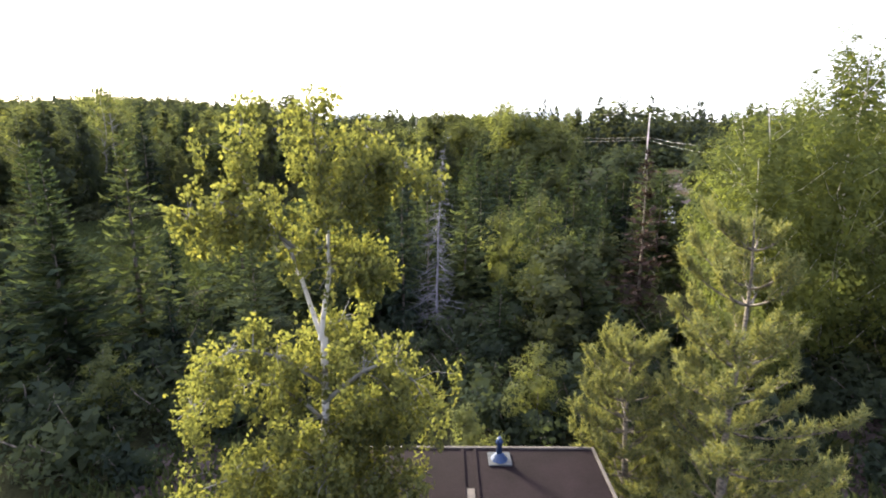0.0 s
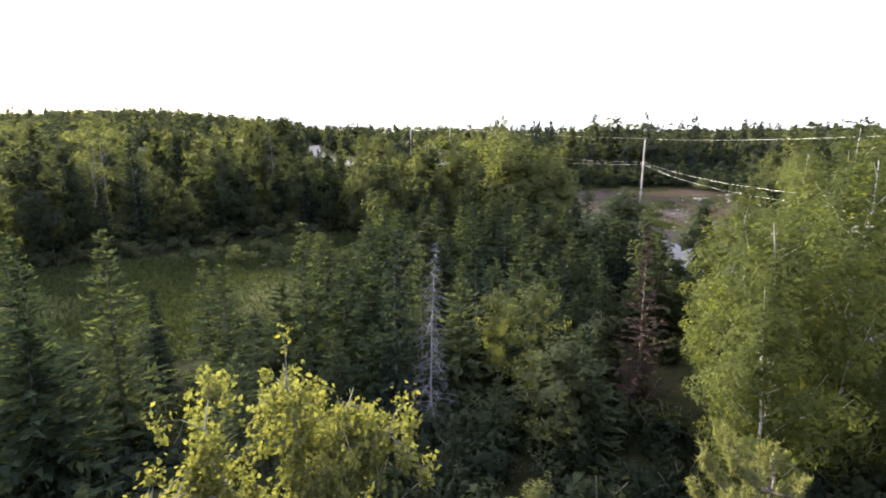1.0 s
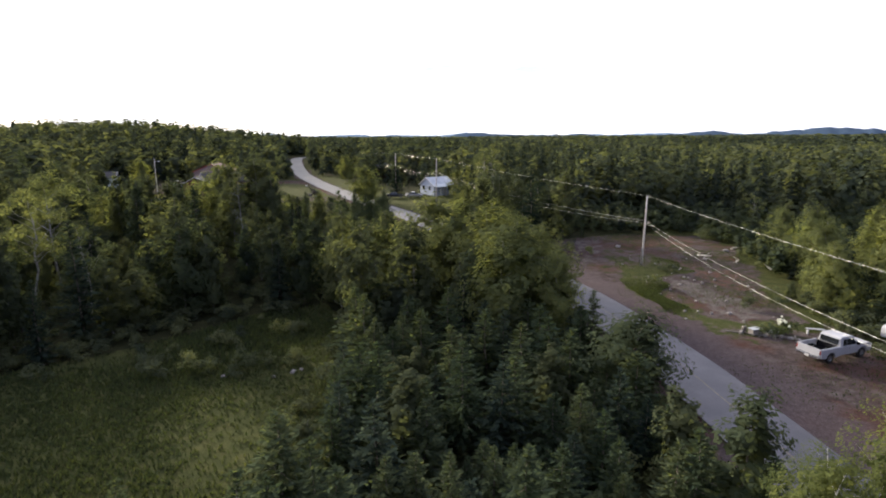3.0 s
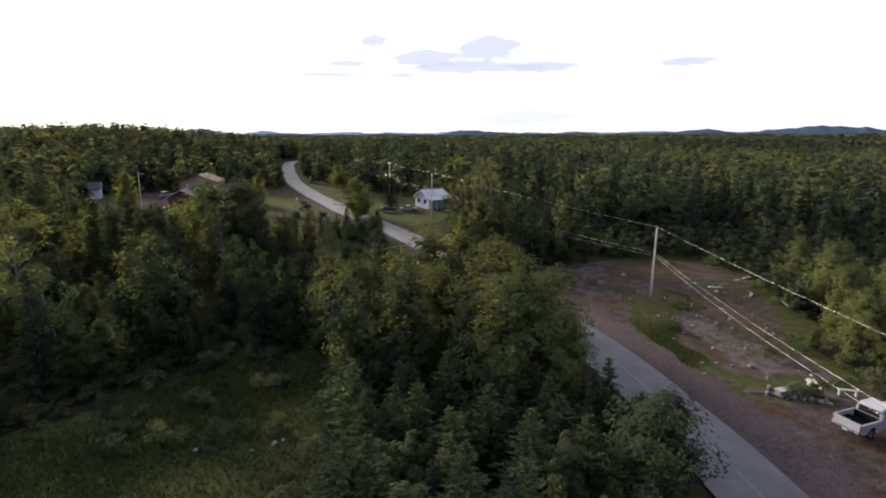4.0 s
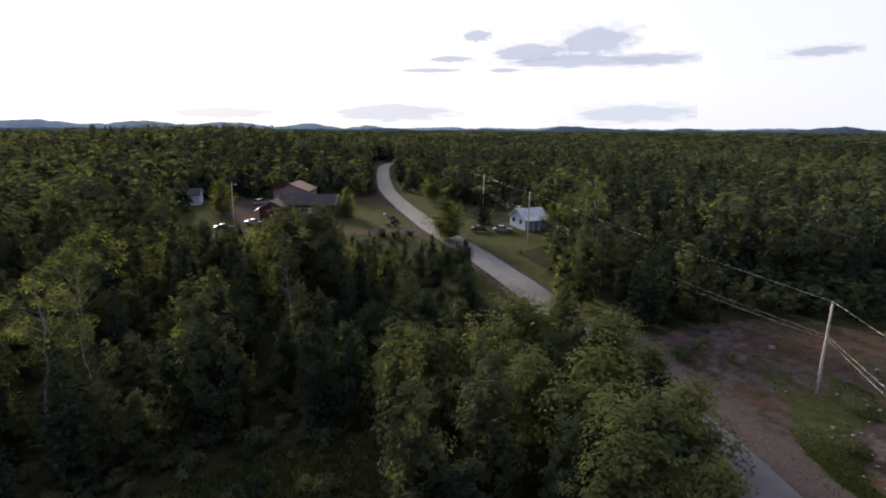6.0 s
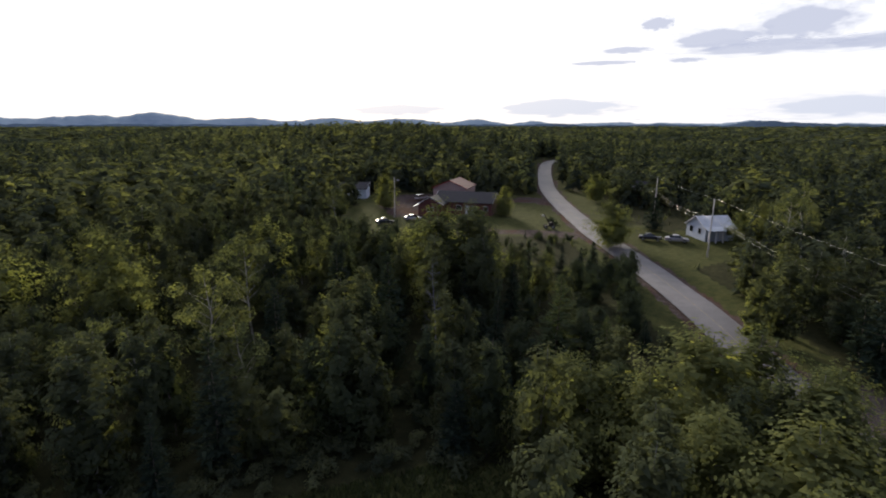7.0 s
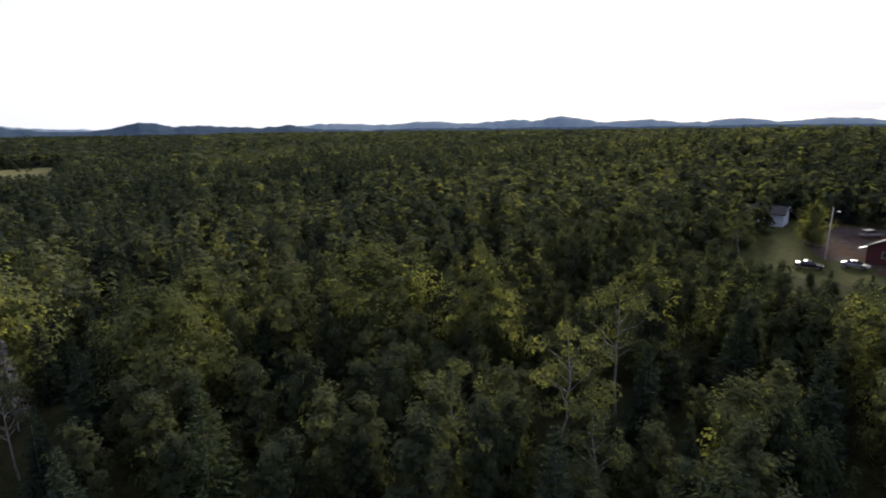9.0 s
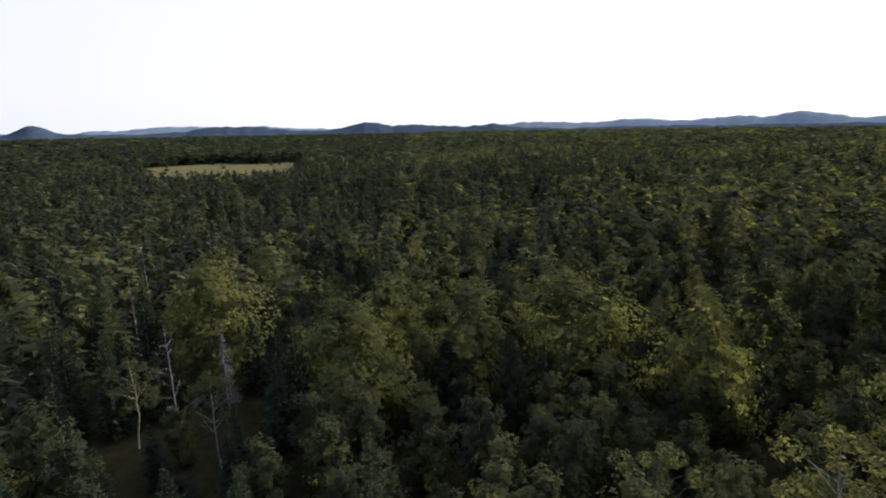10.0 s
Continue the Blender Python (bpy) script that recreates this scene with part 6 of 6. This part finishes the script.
def implement(x, y):
    """An old field machine with a raised boom, on the lawn between the drives."""
    t = new("farm_implement")
    t.matrix_world = pose(x, y, on_land(x, y), 0, 0, 25)
    tagged(t, label="dark rusty farm implement with a raised boom on the lawn", category="farm machine")
    block("frame", (-1.1, -0.45, 0.45), (1.1, 0.45, 0.75), RUST_DARK, t, 0.04)
    block("engine_cover", (-0.2, -0.4, 0.75), (0.9, 0.4, 1.35), RUST_DARK, t, 0.08)
    rod("boom", [(0.2, 0, 0.9), (-0.7, 0, 2.2), (-1.3, 0, 3.3)], [0.12, 0.10, 0.07], RUST_DARK, t, 8)
    rod("stay", [(0.8, 0, 1.3), (-0.7, 0, 2.25)], [0.04, 0.04], RUST_DARK, t, 6)
    block("white_panel", (-1.75, -0.3, 2.7), (-1.25, 0.3, 3.0), TRIM, t, 0.03, "small white panel")
    for a in (-0.8, 0.8):
        for b_ in (-1, 1):
            wheel(t, a, b_ * 0.58, 0.42, 0.42, 0.2, b_)


RUST_DARK = plain("dark_rusty_iron", (0.035, 0.026, 0.024), 0.8, 0.2, 0.4, 3.0)
implement(-29.9, 149.6)


def trailer(x, y, turn, label, length=4.6, tall=2.1):
    t = new("camper_trailer")
    t.matrix_world = pose(x, y, on_land(x, y), 0, 0, turn)
    tagged(t, label=label, category="trailer", group="white trailers")
    l = length / 2
    prism("shell", [(-l, 0.5), (l * 0.9, 0.5), (l, 0.9), (l * 0.9, tall - 0.15), (l * 0.75, tall), (-l * 0.85, tall), (-l, tall - 0.25)], -1.05, 1.05, WHITE_PAINT, t, 0.05)
    for a in (-l * 0.45, l * 0.4):
        block("window", (a - 0.4, -1.085, 1.2), (a + 0.4, -1.055, 1.7), GLASS, t, 0.01)
    for s in (-1, 1):
        wheel(t, 0.0, s * 0.95, 0.32, 0.32, 0.2, s)
    rod("tow_bar", [(l * 0.9, 0, 0.5), (l + 1.0, 0, 0.42)], [0.05, 0.04], STEEL, t, 6)


trailer(41.2, 51.2, 15, "white camper trailer parked behind the leaves beside the pickup", 3.6, 1.55)
trailer(26.2, 146.5, 5, "white camper trailer standing among the trees beyond the road", 5.0, 2.2)


# ---- poles and wires ----
def utility_pole(x, y, top, label, turn=0.0, lamp=False, arm=True):
    g = float(land(x, y)) - 0.2
    h = top - g
    p = new("utility_pole")
    p.matrix_world = pose(x, y, g, 0, 0, turn)
    tagged(p, label=label, category="utility pole", group="utility poles")
    z = np.linspace(0, h, 6)
    rod("pole", np.column_stack([0.012 * z, 0.006 * z, z]), 0.145 - 0.055 * z / h, POLE_WOOD, p, 10, "weathered grey wooden pole")
    rod("top_insulator", [(0.01 * h, 0, h - 0.02), (0.01 * h, 0, h + 0.10), (0.01 * h, 0, h + 0.2)], [0.05, 0.07, 0.03], PORCELAIN, p, 8)
    for dz in (3.15, 3.45):
        block("wire_bracket", (-0.05, -0.2, h - dz - 0.05), (0.2, 0.05, h - dz + 0.05), STEEL, p, 0.01)
    if lamp:
        rod("lamp_arm", [(0, 0, h - 0.8), (0.5, 0, h - 0.5), (1.1, 0, h - 0.45)], [0.03, 0.03, 0.03], STEEL, p, 6)
        block("lamp_head", (0.9, -0.16, h - 0.62), (1.5, 0.16, h - 0.42), TRIM, p, 0.04)
    else:
        block("ground_wire_guard", (-0.17, -0.03, 0.2), (-0.12, 0.03, 2.4), STEEL, p, 0.005)
    return p


A, B, C, E_, D, S, F = (29.0, 78.4, 9.6), (-9.6, 172.4, 12.7), (-32.8, 227.9, 12.0), (2.2, 137.4, 12.4), (-68.7, 147.0, 12.4), (25.2, 22.0, 10.0), (27.0, -40.0, 9.8)
for (x, y, top), text, lamp in ((A, "weathered grey wooden utility pole on the dirt clearing", False), (E_, "wooden utility pole beside the white house", False), (B, "wooden utility pole beside the road", False),
                                (C, "far wooden utility pole on the roadside", False), (D, "wooden pole with a yard lamp by the red house", True), (S, "wooden utility pole beside the road among leaves", False), (F, "wooden utility pole beside the road", False)):
    utility_pole(x, y, top, text, 0, lamp)


def wire(a, b, sag, r=0.014, label="pale overhead wire strung between utility poles"):
    t = np.linspace(0, 1, 24)
    p = np.array(a) * (1 - t)[:, None] + np.array(b) * t[:, None]
    p[:, 2] -= sag * 4 * t * (1 - t)
    v, f = tube(p, np.full(24, r), 5)
    ob = new("overhead_wire", mesh_data("overhead_wire", [(v, f, 0)], [WIRE], smooth=True))
    tagged(ob, label=label, category="wire", group="overhead wires")


for a, b in ((F, S), (S, A), (A, E_), (E_, B), (B, C)):
    top = lambda q, d: (q[0] + 0.1, q[1], q[2] + 0.18 - d)
    thin = 0.95
    wire(top(a, 0), top(b, 0), 0.35, 0.009 * thin)
    wire(top(a, 3.30), top(b, 3.30), 1.1, 0.010 * thin, "thick telephone cable strung between utility poles")
    wire(top(a, 3.62), top(b, 3.62), 1.5, 0.010 * thin, "thick telephone cable strung between utility poles")


# ---- shed by the start ----
def shed():
    s = new("shed")
    z0 = float(land(0, 7))
    tagged(s, label="low shed with a dark brown felt roof and pale worn seams", category="shed")
    x0, x1, y0, y1, zr = -2.3, 2.8, 4.2, 9.1, 0.72
    for lo, hi in (((x0 + 0.2, y0 + 0.2, z0 - 0.3), (x1 - 0.2, y0 + 0.32, zr - 0.12)), ((x0 + 0.2, y1 - 0.32, z0 - 0.3), (x1 - 0.2, y1 - 0.2, zr - 0.12)),
                   ((x0 + 0.2, y0 + 0.32, z0 - 0.3), (x0 + 0.32, y1 - 0.32, zr - 0.12)), ((x1 - 0.32, y0 + 0.32, z0 - 0.3), (x1 - 0.2, y1 - 0.32, zr - 0.12))):
        block("wall", lo, hi, RUST_WOOD, s, 0.0)
    block("roof", (x0, y0, zr - 0.11), (x1, y1, zr), ROOF_BROWN, s, 0.02, "dark brown felt roof")
    for x in (-1.2, 0.32, 0.55):
        block("roof_seam", (x - 0.03, y0 + 0.05, zr - 0.01), (x + 0.03, y1 - 0.04, zr + 0.025), ROOF_BROWN, s, 0.008)
    block("roof_edge", (x1 - 0.04, y0, zr - 0.13), (x1 + 0.02, y1 + 0.03, zr + 0.02), RUST_WOOD, s, 0.01, "weathered pale edge board")
    block("roof_edge", (x0, y1 - 0.04, zr - 0.13), (x1 - 0.05, y1 + 0.03, zr + 0.03), RUST_WOOD, s, 0.01, "weathered pale edge board")
    # the pale worn patch of old coating beside the seam
    block("patch", (0.36, 5.2, zr + 0.004), (0.49, 7.9, zr + 0.012), RUST_WOOD, s, 0.0, "worn pale roof coating")
    block("vent_flashing", (0.78, 8.52, zr + 0.004), (1.20, 8.94, zr + 0.03), DARK_FLASHING, s, 0.01, "dull grey metal flashing plate")
    rod("vent_pipe", [(0.98, 8.72, zr), (0.98, 8.72, zr + 0.34), (0.98, 8.72, zr + 0.36), (0.98, 8.72, zr + 0.46)], [0.055, 0.05, 0.075, 0.03], BLUE_PLASTIC, s, 10, "dark blue plastic vent pipe")
    bm = bmesh.new()
    bmesh.ops.create_cone(bm, cap_ends=True, segments=12, radius1=0.16, radius2=0.06, depth=0.13)
    bmesh.ops.translate(bm, verts=bm.verts[:], vec=(0.98, 8.72, zr + 0.09))
    part("vent_collar", bm_data("vent_collar", bm, BLUE_PLASTIC), s, "blue rubber collar")


shed()


# ---- rubbish and stones ----
def stone(x, y, size, label="pale rough stone lying on the ground", mat=None, flat=0.6, r=None):
    bm = bmesh.new()
    bmesh.ops.create_icosphere(bm, subdivisions=2, radius=1.0)
    o = Vector((x * 3.1, y * 1.7, 0))
    for v in bm.verts:
        v.co *= 0.8 + 0.45 * noise.noise(v.co * 1.3 + o)
        v.co.z *= flat
    ob = new("stone", bm_data("stone", bm, mat or STONE))
    ob.matrix_world = pose(x, y, on_land(x, y) + size * 0.2, 0, 0, (x * 77) % 360) @ Matrix.Diagonal((size, size * 0.8, size, 1))
    tagged(ob, label=label, category="stone", group="loose stones")


for x, y, s in ((28.6, 54.3, 0.28), (29.2, 53.9, 0.22), (30.2, 53.4, 0.30), (30.7, 53.0, 0.34), (31.3, 52.9, 0.26), (32.0, 52.6, 0.32), (32.5, 52.3, 0.25), (31.7, 53.3, 0.22), (29.5, 89.0, 0.5), (44.2, 85.0, 0.5),
                (38.7, 80.5, 0.4), (30.4, 59.5, 0.3), (26.2, 66.0, 0.22), (27.6, 60.2, 0.2), (33.0, 70.0, 0.25), (36.0, 74.0, 0.3), (25.3, 58.0, 0.18), (29.0, 63.5, 0.22), (-11.2, 51.5, 0.35), (-10.6, 51.9, 0.25), (-16.8, 50.9, 0.3), (-12.6, 50.6, 0.25)):
    stone(x, y, s)


for k in range(44):
    a_ = 0.61 * k
    x_, y_ = 31 + 7.0 * math.sin(a_ * 2.1) * (k / 44) ** 0.5 + 0.05 * k, 71 + 17 * math.sin(a_ * 1.37 + 1.0) * ((k % 11) / 11)
    if inside(x_, y_, YARD) and float(road_distance(x_, y_)) > 5:
        stone(x_, y_, 0.09 + 0.05 * (k % 4), "small pale stone on the bare dirt", flat=0.7)


def fallen_log(x, y, turn, length, r):
    t = new("fallen_log")
    t.matrix_world = pose(x, y, on_land(x, y) + r * 0.8, 0, 0, turn)
    tagged(t, label="pale barkless log lying on the dirt by the scrub", category="log", group="fallen logs")
    rod("stem", [(-length / 2, 0, 0), (0, 0.06, 0.03), (length / 2, 0, 0.08)], [r, r * 0.9, r * 0.6], BARK_PALE, t, 8)
    rod("branch_stub", [(0.2, 0, 0), (0.5, 0.35, 0.3), (0.7, 0.6, 0.45)], [r * 0.45, r * 0.3, r * 0.15], BARK_PALE, t, 6)
    rod("branch_stub", [(-0.4, 0, 0), (-0.2, -0.3, 0.25)], [r * 0.4, r * 0.2], BARK_PALE, t, 6)


for spot in ((47.0, 86.6, 20, 3.0, 0.13), (44.6, 75.6, 75, 2.2, 0.11), (39.5, 82.2, -30, 1.8, 0.10), (42.4, 79.0, 50, 1.6, 0.09)):
    fallen_log(*spot)


def junk_pile():
    d = new("old_cabinet")
    x, y = 29.6, 53.9
    d.matrix_world = pose(x, y, on_land(x, y), 0, 0, 15)
    tagged(d, label="old white appliance lying in a heap of rubbish", category="rubbish")
    block("carcass", (-0.5, -0.3, 0), (0.5, 0.3, 0.5), STONE, d, 0.03)
    block("lid", (-0.56, -0.36, 0.5), (0.56, 0.36, 0.56), PORCELAIN, d, 0.02, "dull grey-white lid")
    for k in range(9):
        a = k * 1.3
        b = new("plank")
        px0, py0 = 27.9 + 0.55 * k, 54.4 - 0.24 * k
        b.matrix_world = pose(px0, py0, on_land(px0, py0) + 0.06 + 0.02 * k, 4, 6, 40 * a)
        tagged(b, label="weathered grey board lying in the rubbish", category="plank", group="loose boards")
        block("board", (-0.8, -0.07, -0.02), (0.8, 0.07, 0.02), RUST_WOOD, b, 0.004)
    t = new("bench")
    t.matrix_world = pose(34.9, 53.6, on_land(34.9, 53.6), 0, 0, -18)
    tagged(t, label="small white bench standing in the grass", category="bench")
    block("seat", (-0.75, -0.16, 0.50), (0.75, 0.16, 0.56), WHITE_PAINT, t, 0.015)
    for a in (-0.6, 0.6):
        block("leg", (a - 0.05, -0.14, 0), (a + 0.05, 0.14, 0.50), WHITE_PAINT, t, 0.01)


junk_pile()


def bucket(x, y, r, h, mat, label, tip=0):
    b = new("bucket")
    b.matrix_world = pose(x, y, on_land(x, y) + (r if tip else 0), tip, 0, x * 50)
    tagged(b, label=label, category="bucket", group="rubbish buckets")
    rod("shell", [(0, 0, 0), (0, 0, h), (0, 0, h - 0.03), (0, 0, 0.04)], [r * 0.85, r, r * 0.92, r * 0.78], mat, b, 14)
    rod("handle", [(-r, 0, h - 0.02), (-r * 0.6, 0.05, h + r * 0.7), (r * 0.6, 0.05, h + r * 0.7), (r, 0, h - 0.02)], [0.008] * 4, STEEL, b, 5)


bucket(30.6, 53.7, 0.2, 0.4, TRIM, "pale plastic bucket lying in the rubbish heap", 80)
bucket(31.2, 53.4, 0.2, 0.42, PORCELAIN, "grey plastic bucket standing in the rubbish heap")
bucket(29.0, 54.6, 0.22, 0.45, RUST_WOOD, "brown rusty drum standing in the rubbish heap")
FLOWERS = plain("white_petals", (0.75, 0.76, 0.62), 0.6, 0, 0.1, 6.0)
flower_kit = broadleaf("flowering_bush", rng, 1.3, 1.6, 0.1, 420, 0.11, LEAF_BUSH, BARK_GREY, 8, 0.1, 0.02, 0, 3)
fb = make_tree("flowering_bush", flower_kit, pose(31.9, 53.9, on_land(31.9, 53.9)), "bush with white flower heads beside the rubbish heap", "", "bush")
fc = rng.normal(size=(14, 3)) * [0.42, 0.42, 0.18] + [0, 0, 1.15]
fv, ff = clump_leaves(fc, np.full(14, 0.13), 420, 0.06, rng)
part("blossom", mesh_data("blossom", [(fv, ff, 0)], [FLOWERS]), fb, "white flower heads")
